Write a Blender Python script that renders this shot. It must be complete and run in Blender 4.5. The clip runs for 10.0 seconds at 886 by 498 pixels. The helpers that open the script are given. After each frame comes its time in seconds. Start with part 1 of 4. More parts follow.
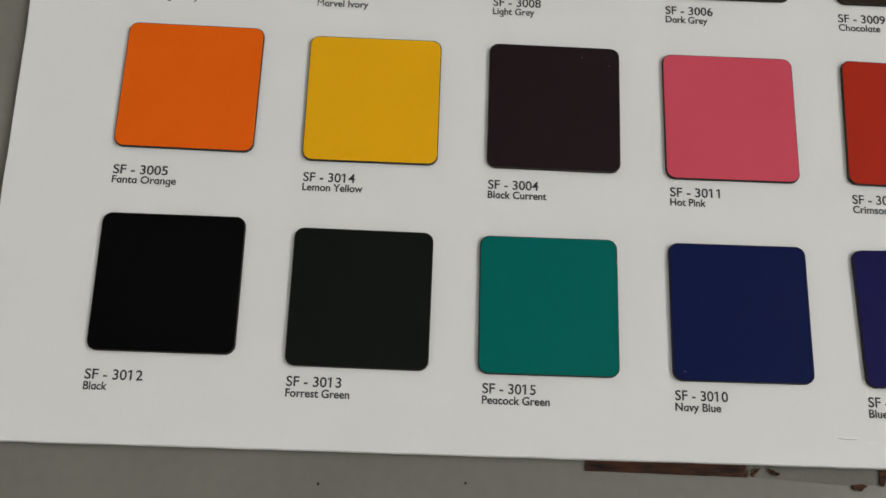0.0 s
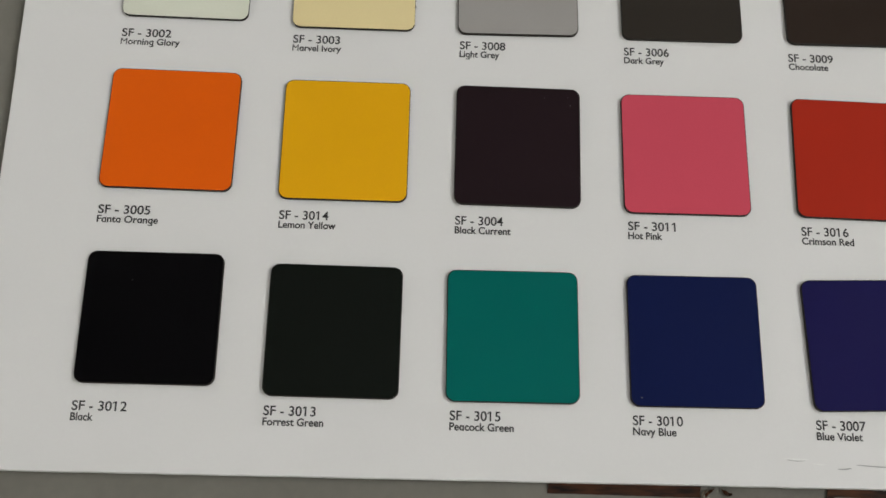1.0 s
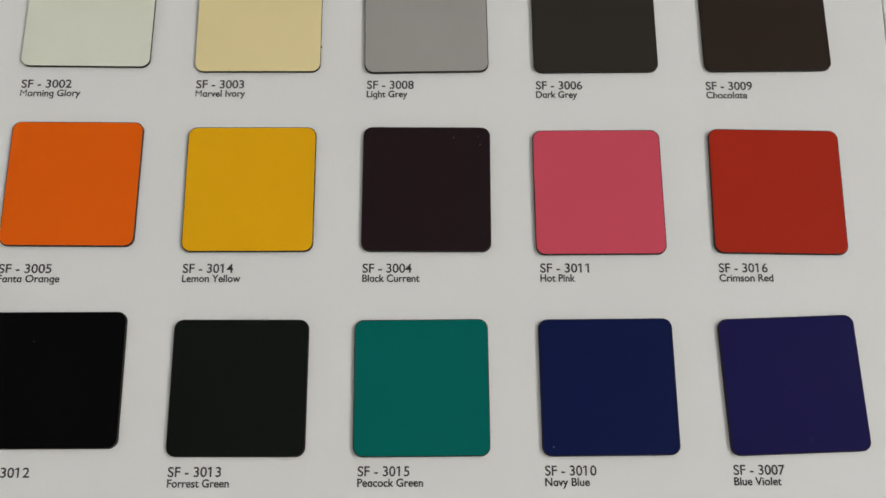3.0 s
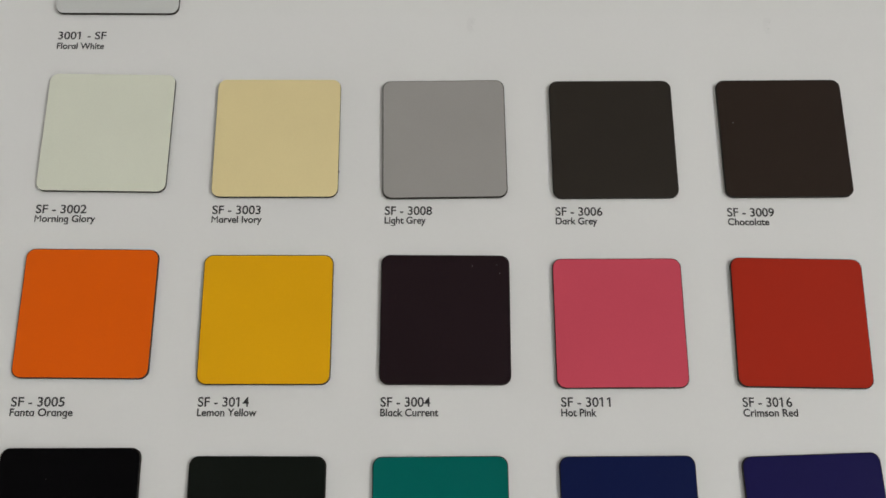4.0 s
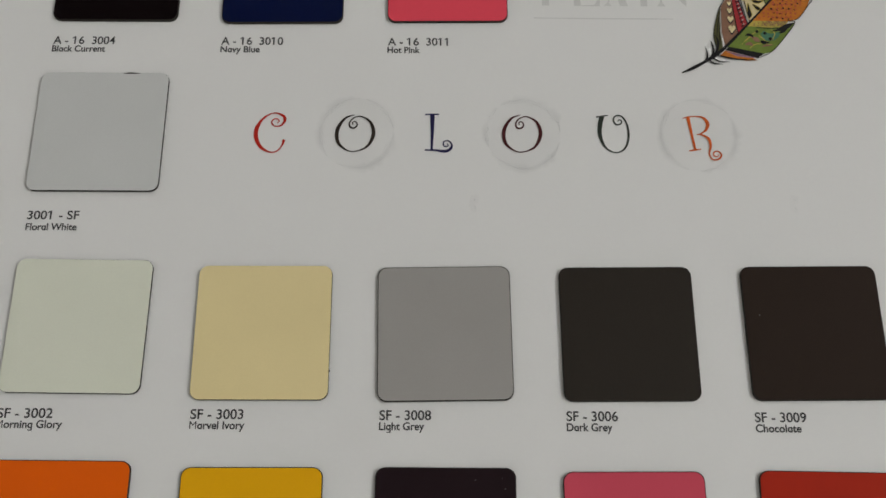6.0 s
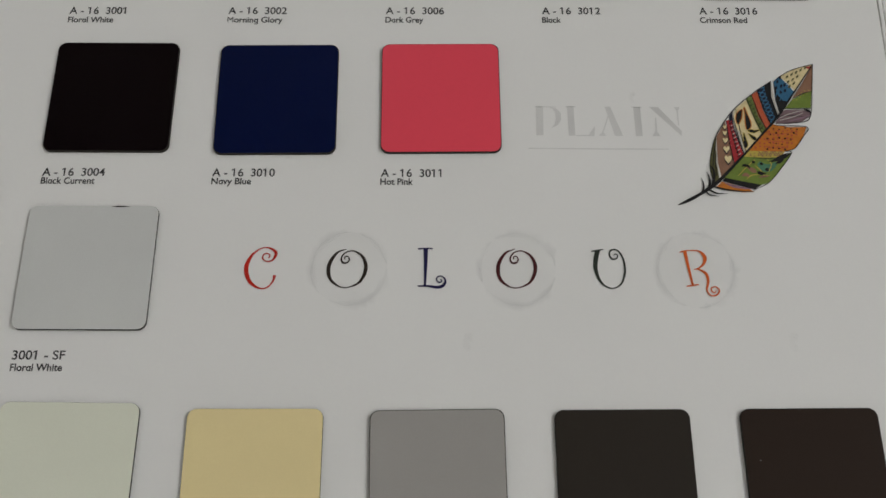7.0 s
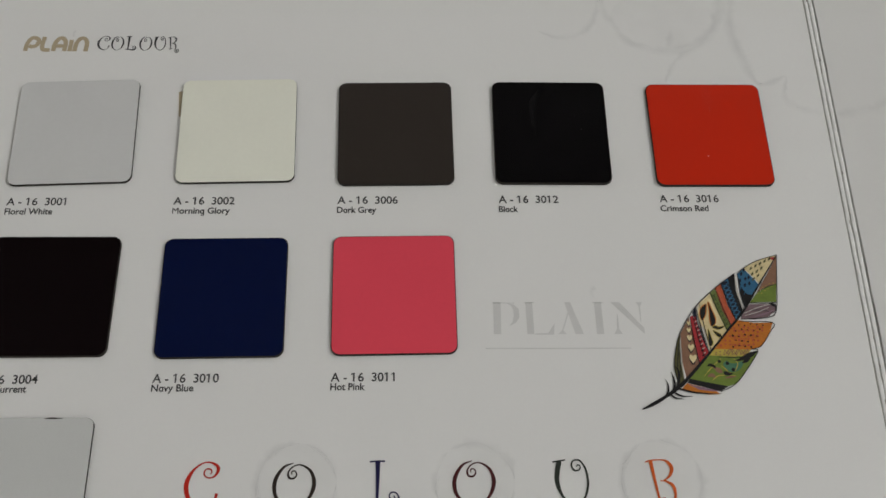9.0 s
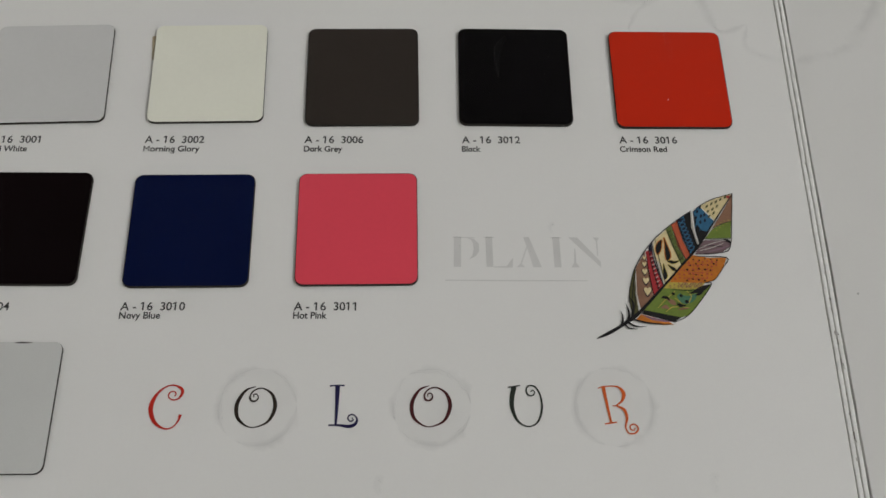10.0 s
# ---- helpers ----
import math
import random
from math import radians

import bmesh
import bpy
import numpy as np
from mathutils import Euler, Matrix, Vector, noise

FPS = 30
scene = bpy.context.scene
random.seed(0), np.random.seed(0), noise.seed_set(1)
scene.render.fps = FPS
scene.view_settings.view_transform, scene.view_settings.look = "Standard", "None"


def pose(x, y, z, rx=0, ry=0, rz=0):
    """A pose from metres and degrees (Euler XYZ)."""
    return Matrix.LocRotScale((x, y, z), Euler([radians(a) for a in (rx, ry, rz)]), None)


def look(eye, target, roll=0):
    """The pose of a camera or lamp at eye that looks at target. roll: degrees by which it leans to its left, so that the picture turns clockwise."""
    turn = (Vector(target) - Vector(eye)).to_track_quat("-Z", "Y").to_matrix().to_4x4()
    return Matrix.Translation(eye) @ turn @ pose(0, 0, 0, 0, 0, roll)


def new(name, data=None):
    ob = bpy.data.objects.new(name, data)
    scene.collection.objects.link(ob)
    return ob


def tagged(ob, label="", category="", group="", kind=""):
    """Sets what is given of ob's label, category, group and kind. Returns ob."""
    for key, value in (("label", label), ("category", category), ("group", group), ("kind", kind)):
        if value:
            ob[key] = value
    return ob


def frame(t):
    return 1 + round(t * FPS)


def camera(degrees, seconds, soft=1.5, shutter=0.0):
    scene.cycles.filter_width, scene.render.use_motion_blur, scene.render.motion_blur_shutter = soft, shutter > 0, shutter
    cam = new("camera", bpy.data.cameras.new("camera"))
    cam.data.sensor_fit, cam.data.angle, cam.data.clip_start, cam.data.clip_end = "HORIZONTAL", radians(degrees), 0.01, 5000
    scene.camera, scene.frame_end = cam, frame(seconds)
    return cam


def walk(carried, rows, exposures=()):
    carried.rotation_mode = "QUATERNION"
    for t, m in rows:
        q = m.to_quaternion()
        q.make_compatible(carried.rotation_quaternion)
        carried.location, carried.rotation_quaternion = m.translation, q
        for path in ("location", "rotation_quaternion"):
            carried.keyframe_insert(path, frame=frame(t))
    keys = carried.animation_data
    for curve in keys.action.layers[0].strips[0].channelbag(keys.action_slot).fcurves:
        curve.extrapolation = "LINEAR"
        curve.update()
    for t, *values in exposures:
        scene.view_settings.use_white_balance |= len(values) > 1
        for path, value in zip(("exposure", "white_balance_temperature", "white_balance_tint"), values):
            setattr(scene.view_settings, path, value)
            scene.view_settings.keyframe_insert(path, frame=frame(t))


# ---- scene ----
import functools

from mathutils.geometry import tessellate_polygon

# One board unit is the width of a colour chip.
U = 0.05
ZB = 0.0042          # top of the page above the floor

cam = camera(45.986, 10.0, soft=1.55)
# seconds, place over the board in board units, turn in degrees
ROWS = [
    (0.0, 2.3060, -1.3280, 7.2473, 16.7363, -1.6688, 2.2325),
    (0.2, 2.3423, -1.2824, 7.3223, 15.8550, -1.6570, 2.2009),
    (0.5, 2.3765, -1.2759, 7.5647, 16.2037, -1.7823, 2.2674),
    (0.8, 2.4862, -1.1886, 7.6761, 16.2436, -1.6882, 1.8648),
    (1.0, 2.5006, -1.2502, 7.6913, 17.1957, -1.7037, 1.6927),
    (1.2, 2.5724, -1.2008, 7.6393, 16.6582, -1.3575, 1.6914),
    (1.5, 2.6550, -0.9512, 7.6424, 16.0588, -1.0474, 1.2388),
    (1.8, 2.7250, -0.9427, 7.5706, 17.1936, -0.8355, 1.0182),
    (2.0, 2.7676, -0.8960, 7.4907, 16.8121, -0.6118, 0.9460),
    (2.2, 2.8591, -0.8228, 7.4621, 16.2864, -0.5243, 0.9803),
    (2.5, 3.1377, -0.7485, 7.5442, 15.6318, -0.4062, 0.5380),
    (2.7, 3.3102, -0.7315, 7.6131, 15.5763, -0.4444, 0.1557),
    (3.8, 3.2147, -0.0723, 7.7930, 17.3857, -0.2584, 0.1531),
    (4.0, 3.1684, 0.1324, 7.8094, 17.3936, -0.3802, 0.2864),
    (4.2, 3.2141, 0.2350, 7.7496, 17.8274, -0.1574, 0.2627),
    (4.5, 3.1551, 0.4568, 7.7012, 17.9554, -0.8185, 0.1851),
    (4.8, 3.1693, 0.7133, 7.6267, 17.9465, -0.5899, 0.1425),
    (5.0, 3.1416, 0.7788, 7.5474, 18.5584, -0.6697, 0.2123),
    (5.2, 3.1394, 0.9926, 7.5258, 18.1291, -0.4814, 0.3020),
    (5.5, 3.1084, 1.1967, 7.5319, 18.7421, -0.5262, 0.2947),
    (5.7, 3.1466, 1.3240, 7.5043, 19.0966, -0.2021, 0.3736),
    (6.8, 3.2064, 1.9763, 7.5959, 21.8599, -0.4982, 0.4482),
    (7.0, 3.2116, 2.1820, 7.6279, 22.3405, -0.3398, 0.3110),
    (7.2, 3.2116, 2.3284, 7.6920, 22.5408, -0.4213, 0.3988),
    (7.5, 3.2264, 2.3410, 7.7024, 23.6737, -0.5967, 0.5766),
    (7.8, 3.2431, 2.4732, 7.6976, 24.4369, -0.8385, 0.6597),
    (8.0, 3.1894, 2.6666, 7.7632, 24.4365, -1.0343, 0.6699),
    (8.2, 3.2203, 2.7978, 7.7223, 24.5492, -0.9310, 0.6949),
    (8.5, 3.2515, 3.1313, 7.7481, 24.9199, -1.4327, 0.0406),
    (8.8, 3.2966, 3.0823, 7.6704, 26.7980, -1.6461, -0.3825),
    (9.0, 3.3414, 3.1984, 7.6787, 26.9285, -1.6463, -0.7470),
    (9.2, 3.3518, 3.1144, 7.6301, 27.8723, -1.5911, -0.6314),
    (9.5, 3.4018, 2.9543, 7.5876, 27.9208, -1.6915, -0.6488),
    (9.8, 3.5304, 2.8148, 7.6160, 27.5272, -1.6930, -0.6215),
    (10.0, 3.7012, 2.5943, 7.6323, 27.1139, -1.4518, -0.3690),
]
EXPOSURES = [(0.0, -0.09), (2.5, -0.07), (4.0, -0.15), (4.5, -0.23), (5.5, -0.34), (7.0, -0.44), (10.0, -0.43)]
walk(cam, [(t, pose(U * x, U * y, ZB + U * z, rx, ry, rz)) for t, x, y, z, rx, ry, rz in ROWS], EXPOSURES)

# ---- light ----
world = bpy.data.worlds.new("sky")
scene.world = world
world.use_nodes = True
wn = world.node_tree.nodes
sky = wn.new("ShaderNodeTexSky")
sky.sky_type, sky.sun_disc = "NISHITA", False
sky.sun_elevation, sky.sun_rotation = radians(50), radians(200)
wn["Background"].inputs["Strength"].default_value = 0.1
world.node_tree.links.new(sky.outputs["Color"], wn["Background"].inputs["Color"])

ROOM = dict(x0=-2.0, x1=2.8, y0=-2.042, y1=2.758, h=4.4)
# Unseen window, assumed to the right and set high to shorten the chips' shadows.
WIN = dict(y0=-1.4, y1=1.5, z0=2.1, z1=4.1)
lamp = bpy.data.lights.new("assumed_window_daylight", "AREA")
lamp.shape, lamp.size, lamp.size_y = "RECTANGLE", WIN["y1"] - WIN["y0"] - 0.1, WIN["z1"] - WIN["z0"] - 0.1
lamp.energy, lamp.color = 87.0, (1.0, 1.0, 0.985)
lamp_ob = new("assumed_window_daylight", lamp)
lamp_ob.matrix_world = look((ROOM["x1"] + 0.09, (WIN["y0"] + WIN["y1"]) / 2, (WIN["z0"] + WIN["z1"]) / 2), (0.0, (WIN["y0"] + WIN["y1"]) / 2, 1.0))


# ---- materials ----
def srgb(r, g, b):
    def lin(c):
        c /= 255.0
        return c / 12.92 if c <= 0.04045 else ((c + 0.055) / 1.055) ** 2.4
    return (lin(r), lin(g), lin(b))


def mat(name, color, rough=0.5, spec=0.5, vary=0.06, scale=40.0, fine=900.0, bump=0.05, alpha=None, metal=0.0, edge=False):
    """A painted or printed surface: colour that varies at two scales, fine relief, uneven gloss."""
    m = bpy.data.materials.new(name)
    m.use_nodes = True
    nt = m.node_tree
    n, link = nt.nodes, nt.links.new
    p = n["Principled BSDF"]
    p.inputs["Specular IOR Level"].default_value = spec
    p.inputs["Metallic"].default_value = metal
    co = n.new("ShaderNodeTexCoord")
    big = n.new("ShaderNodeTexNoise")
    big.inputs["Scale"].default_value, big.inputs["Detail"].default_value = scale, 4.0
    small = n.new("ShaderNodeTexNoise")
    small.inputs["Scale"].default_value, small.inputs["Detail"].default_value = fine, 2.0
    link(co.outputs["Object"], big.inputs["Vector"])
    link(co.outputs["Object"], small.inputs["Vector"])
    both = n.new("ShaderNodeMath")
    both.operation = "MULTIPLY_ADD"
    both.inputs[1].default_value = 0.6
    link(big.outputs["Fac"], both.inputs[0])
    half = n.new("ShaderNodeMath")
    half.operation = "MULTIPLY"
    half.inputs[1].default_value = 0.4
    link(small.outputs["Fac"], half.inputs[0])
    link(half.outputs[0], both.inputs[2])
    ramp = n.new("ShaderNodeMapRange")
    ramp.inputs["From Min"].default_value, ramp.inputs["From Max"].default_value = 0.3, 0.7
    ramp.inputs["To Min"].default_value, ramp.inputs["To Max"].default_value = 1 - vary, 1 + vary
    link(both.outputs[0], ramp.inputs["Value"])
    tint = n.new("ShaderNodeVectorMath")
    tint.operation = "SCALE"
    tint.inputs[0].default_value = color
    link(ramp.outputs["Result"], tint.inputs["Scale"])
    link(tint.outputs["Vector"], p.inputs["Base Color"])
    gloss = n.new("ShaderNodeMapRange")
    gloss.inputs["From Min"].default_value, gloss.inputs["From Max"].default_value = 0.3, 0.7
    gloss.inputs["To Min"].default_value, gloss.inputs["To Max"].default_value = max(rough - 0.06, 0.02), min(rough + 0.06, 1)
    link(big.outputs["Fac"], gloss.inputs["Value"])
    link(gloss.outputs["Result"], p.inputs["Roughness"])
    if bump:
        b = n.new("ShaderNodeBump")
        b.inputs["Strength"].default_value, b.inputs["Distance"].default_value = bump, 0.0004
        link(small.outputs["Fac"], b.inputs["Height"])
        link(b.outputs["Normal"], p.inputs["Normal"])
    if alpha is not None:
        a = n.new("ShaderNodeMapRange")
        a.inputs["From Min"].default_value, a.inputs["From Max"].default_value = 0.35, 0.68
        a.inputs["To Min"].default_value, a.inputs["To Max"].default_value = alpha[0], alpha[1]
        link(big.outputs["Fac"], a.inputs["Value"])
        if edge:
            soft_rim = n.new("ShaderNodeAttribute")
            soft_rim.attribute_name = "rim"
            product = n.new("ShaderNodeMath")
            product.operation = "MULTIPLY"
            link(a.outputs["Result"], product.inputs[0])
            link(soft_rim.outputs["Fac"], product.inputs[1])
            link(product.outputs[0], p.inputs["Alpha"])
        else:
            link(a.outputs["Result"], p.inputs["Alpha"])
    return m


PAPER = mat("coated_white_card", (0.790, 0.785, 0.770), rough=0.45, spec=0.3, vary=0.012, scale=9, fine=700, bump=0.03)
RIDGE = mat("worn_white_card_core", (0.84, 0.84, 0.82), rough=0.7, spec=0.2, vary=0.10, scale=220, fine=1500, bump=0.1)
GROOVE_GREY = mat("grey_groove_strip", (0.42, 0.40, 0.37), rough=0.85, spec=0.1, vary=0.25, scale=90)
INK = mat("dark_grey_ink", (0.046, 0.045, 0.046), rough=0.6, spec=0.2, vary=0.15, scale=300, bump=0)
CORE = mat("dark_laminate_core", (0.030, 0.025, 0.021), rough=0.7, spec=0.2, vary=0.2, scale=150)
FAINT = mat("pale_grey_ink", (0.33, 0.32, 0.31), rough=0.6, spec=0.2, vary=0.1, scale=60, bump=0, alpha=(0.15, 0.21))
STAIN = mat("pale_watercolour", (0.36, 0.38, 0.39), rough=0.6, spec=0.2, vary=0.1, scale=70, bump=0, alpha=(0.03, 0.135), edge=True)
STAIN_SOFT = mat("faint_watercolour", (0.42, 0.42, 0.42), rough=0.6, spec=0.2, vary=0.1, scale=40, bump=0, alpha=(0.0, 0.05))
BEIGE = mat("beige_ink", (0.46, 0.38, 0.26), rough=0.6, spec=0.2, vary=0.08, scale=90, bump=0)
BEIGE_DARK = mat("olive_brown_ink", (0.20, 0.17, 0.11), rough=0.6, spec=0.2, vary=0.1, scale=90, bump=0)
TILE = mat("grey_beige_vitrified_tile", (0.185, 0.177, 0.150), rough=0.35, spec=0.4, vary=0.10, scale=14, fine=220, bump=0.03)
GREY_SHEET = mat("dull_grey_card", (0.165, 0.158, 0.135), rough=0.7, spec=0.2, vary=0.12, scale=60)
GROUT = mat("dark_grout", (0.05, 0.045, 0.04), rough=0.9, spec=0.1, vary=0.2)
WALL = mat("cream_wall_paint", (0.74, 0.73, 0.70), rough=0.8, spec=0.2, vary=0.04, scale=4, fine=120)
CEIL = mat("white_ceiling_paint", (0.80, 0.80, 0.79), rough=0.85, spec=0.1, vary=0.03, scale=4, fine=120)
FRAME = mat("white_window_frame", (0.7, 0.7, 0.68), rough=0.4, spec=0.4, vary=0.04)
WHITE_MARK = mat("white_scuff", (0.82, 0.82, 0.80), rough=0.7, spec=0.2, vary=0.1, bump=0)
GREY_MARK = mat("grey_scuff", (0.42, 0.42, 0.41), rough=0.7, spec=0.2, vary=0.2, bump=0)
DUST = mat("grey_dust", (0.14, 0.14, 0.14), rough=0.9, spec=0.1, vary=0.2, bump=0)
BLACK_INK = mat("black_ink", (0.012, 0.011, 0.012), rough=0.6, spec=0.2, vary=0.2, bump=0)


def wood_material():
    m = bpy.data.materials.new("reddish_brown_wood_print")
    m.use_nodes = True
    n, link = m.node_tree.nodes, m.node_tree.links.new
    p = n["Principled BSDF"]
    co, mp = n.new("ShaderNodeTexCoord"), n.new("ShaderNodeMapping")
    mp.inputs["Scale"].default_value = (55, 300, 40)
    tex, ramp = n.new("ShaderNodeTexNoise"), n.new("ShaderNodeValToRGB")
    tex.inputs["Scale"].default_value, tex.inputs["Detail"].default_value = 1.5, 5.0
    ramp.color_ramp.elements[0].position, ramp.color_ramp.elements[1].position = 0.35, 0.7
    ramp.color_ramp.elements[0].color, ramp.color_ramp.elements[1].color = (0.012, 0.008, 0.007, 1), (0.095, 0.034, 0.014, 1)
    link(co.outputs["Object"], mp.inputs["Vector"])
    link(mp.outputs["Vector"], tex.inputs["Vector"])
    link(tex.outputs["Fac"], ramp.inputs["Fac"])
    link(ramp.outputs["Color"], p.inputs["Base Color"])
    p.inputs["Roughness"].default_value = 0.6
    p.inputs["Specular IOR Level"].default_value = 0.12
    return m


WOOD = wood_material()
GLASS = bpy.data.materials.new("clear_glass")
GLASS.use_nodes = True
GLASS.node_tree.nodes["Principled BSDF"].inputs["Transmission Weight"].default_value = 1.0
GLASS.node_tree.nodes["Principled BSDF"].inputs["Roughness"].default_value = 0.0


# ---- mesh helpers ----
def link_mesh(name, bm, material, parent=None, label=""):
    me = bpy.data.meshes.new(name)
    bm.to_mesh(me)
    bm.free()
    me.materials.append(material)
    ob = new(name, me)
    ob.parent = parent
    return tagged(ob, label)


def part(name, bm, material, parent, label=""):
    return link_mesh(name, bm, material, parent, label)


def box(bm, x0, x1, y0, y1, z0, z1):
    v = [bm.verts.new(c) for c in ((x0, y0, z0), (x1, y0, z0), (x1, y1, z0), (x0, y1, z0), (x0, y0, z1), (x1, y0, z1), (x1, y1, z1), (x0, y1, z1))]
    for f in ((3, 2, 1, 0), (4, 5, 6, 7), (0, 1, 5, 4), (1, 2, 6, 5), (2, 3, 7, 6), (3, 0, 4, 7)):
        bm.faces.new([v[i] for i in f])


def rounded(w, h, r, steps=6):
    """Outline of a rounded rectangle round the origin, counter-clockwise."""
    out = []
    for k, (sx, sy) in enumerate(((1, -1), (1, 1), (-1, 1), (-1, -1))):
        for i in range(steps + 1):
            a = radians(-90 + 90 * k + 90 * i / steps)
            out.append((sx * (w / 2 - r) + r * math.cos(a), sy * (h / 2 - r) + r * math.sin(a)))
    return out


def stack(bm, outlines):
    """Closed solid through outlines (points, z), from the bottom up."""
    rings = [[bm.verts.new((x, y, z)) for x, y in pts] for pts, z in outlines]
    for a, b in zip(rings, rings[1:]):
        for i in range(len(a)):
            j = (i + 1) % len(a)
            bm.faces.new((a[i], a[j], b[j], b[i]))
    bm.faces.new(rings[0][::-1])
    bm.faces.new(rings[-1])


def smooth_path(pts, per=7):
    """A smooth curve through points of any width (Catmull-Rom)."""
    p = [np.array(q, float) for q in pts]
    p = [2 * p[0] - p[1], *p, 2 * p[-1] - p[-2]]
    out = []
    for a, b, c, d in zip(p, p[1:], p[2:], p[3:]):
        for t in np.arange(per) / per:
            out.append(0.5 * (2 * b + (c - a) * t + (2 * a - 5 * b + 4 * c - d) * t * t + (3 * b - a - 3 * c + d) * t ** 3))
    return out + [p[-2]]


def ribbon(bm, pts, z, per=7):
    """A flat stroke; each point is x, y, width."""
    line = smooth_path(pts, per)
    left, right = [], []
    for i, q in enumerate(line):
        d = line[min(i + 1, len(line) - 1)][:2] - line[max(i - 1, 0)][:2]
        d = d / (np.linalg.norm(d) + 1e-12)
        n = np.array((-d[1], d[0])) * max(q[2], 1e-5) / 2
        left.append(bm.verts.new((*(q[:2] + n), z)))
        right.append(bm.verts.new((*(q[:2] - n), z)))
    for i in range(len(line) - 1):
        bm.faces.new((right[i], right[i + 1], left[i + 1], left[i]))


def fill(bm, pts, z):
    """A flat patch of any outline."""
    vs = [Vector((x, y, z)) for x, y in pts]
    made = [bm.verts.new(v) for v in vs]
    for tri in tessellate_polygon([vs]):
        f = bm.faces.new([made[i] for i in tri])
        f.normal_update()
        if f.normal.z < 0:
            f.normal_flip()


def disc(bm, x, y, r, z, n=10, squash=1.0, turn=0.0):
    pts = []
    for i in range(n):
        a = 2 * math.pi * i / n
        u, v = r * math.cos(a), r * squash * math.sin(a)
        pts.append((x + u * math.cos(turn) - v * math.sin(turn), y + u * math.sin(turn) + v * math.cos(turn)))
    bm.faces.new([bm.verts.new((*q, z)) for q in pts])


def raw_text(body, bold=0.013):
    """Letters of size one, a little bold."""
    cu = bpy.data.curves.new("words", "FONT")
    cu.body, cu.size, cu.offset = body, 1.0, bold
    ob = new("words", cu)
    bpy.context.view_layer.update()
    me = bpy.data.meshes.new_from_object(ob)
    bpy.data.objects.remove(ob)
    bpy.data.curves.remove(cu)
    return me


def right_end(me):
    return max(v.co.x for v in me.vertices)


@functools.lru_cache(None)
def advance(char):
    """Width that one letter takes up in a line."""
    return right_end(raw_text(char + "l", 0.0)) - right_end(raw_text("l", 0.0))


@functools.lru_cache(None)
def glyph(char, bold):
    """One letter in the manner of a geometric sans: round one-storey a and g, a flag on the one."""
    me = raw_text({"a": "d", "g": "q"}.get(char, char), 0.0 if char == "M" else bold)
    bm = bmesh.new()
    bm.from_mesh(me)
    xs = [v.co.x for v in bm.verts]
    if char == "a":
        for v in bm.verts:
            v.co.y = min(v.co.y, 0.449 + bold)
    if char == "g":
        x0, x1 = min(xs) + 0.05, max(xs) - 0.09 - 2 * bold
        bm.faces.new([bm.verts.new((x, y, 0)) for x, y in ((x0, -0.20 - bold), (x0 + 0.09, -0.23 - bold), (x1, -0.23 - bold), (x1, -0.16), (x0 + 0.1, -0.16), (x0, -0.13))])
    if char == "1":
        x0, y1 = min(xs), max(v.co.y for v in bm.verts)
        bm.faces.new([bm.verts.new((x, y, 0)) for x, y in ((x0, y1), (x0 - 0.15, y1 - 0.10), (x0 - 0.15, y1 - 0.20), (x0, y1 - 0.12))])
    out = bpy.data.meshes.new("letter")
    bm.to_mesh(out)
    bm.free()
    return out


def bold_text(body, bold=0.013):
    bm = bmesh.new()
    pen = 0.0
    for char in body:
        if char != " ":
            first = len(bm.verts)
            bm.from_mesh(glyph(char, bold))
            bm.verts.ensure_lookup_table()
            for v in bm.verts[first:]:
                v.co.x += pen
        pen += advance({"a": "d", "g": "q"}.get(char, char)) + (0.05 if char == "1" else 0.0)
    me = bpy.data.meshes.new("words")
    bm.to_mesh(me)
    bm.free()
    return me


CAPITAL = max(v.co.y for v in raw_text("H").vertices)


def text_mesh(name, body, material, parent, x, y, width, capital, z, turn=0.3, bold=0.013):
    """Printed words with their baseline's left end at x, y, of a given width and height of capitals."""
    me = bold_text(body, bold)
    x0, x1 = min(v.co.x for v in me.vertices), max(v.co.x for v in me.vertices)
    me.transform(pose(x, y, z, 0, 0, turn) @ Matrix.Diagonal((width / (x1 - x0), capital / CAPITAL, 1, 1)) @ Matrix.Translation((-x0, 0, 0)))
    me.name = name
    me.materials.clear()
    me.materials.append(material)
    ob = new(name, me)
    ob.parent = parent
    return ob


# ---- the room ----
R = ROOM
bm = bmesh.new()
box(bm, R["x0"] - 0.2, R["x1"] + 0.2, R["y0"] - 0.2, R["y1"] + 0.2, -0.15, -0.0012)
floor = tagged(link_mesh("floor", bm, GROUT), "grey-beige vitrified tile floor with dark thin joints", "floor", kind="structure")
bm = bmesh.new()
box(bm, R["x0"] - 0.2, R["x1"] + 0.2, R["y0"] - 0.2, R["y1"] + 0.2, R["h"], R["h"] + 0.15)
tagged(link_mesh("ceiling", bm, CEIL), "plain white painted ceiling over the room", "ceiling", kind="structure")
for name, b in (("wall_north", (R["x0"] - 0.2, R["x1"] + 0.2, R["y1"], R["y1"] + 0.2)), ("wall_south", (R["x0"] - 0.2, R["x1"] + 0.2, R["y0"] - 0.2, R["y0"])),
                ("wall_west", (R["x0"] - 0.2, R["x0"], R["y0"], R["y1"]))):
    bm = bmesh.new()
    box(bm, *b, 0.0, R["h"])
    tagged(link_mesh(name, bm, WALL), "plain cream painted plaster wall", "wall", kind="structure")
bm = bmesh.new()
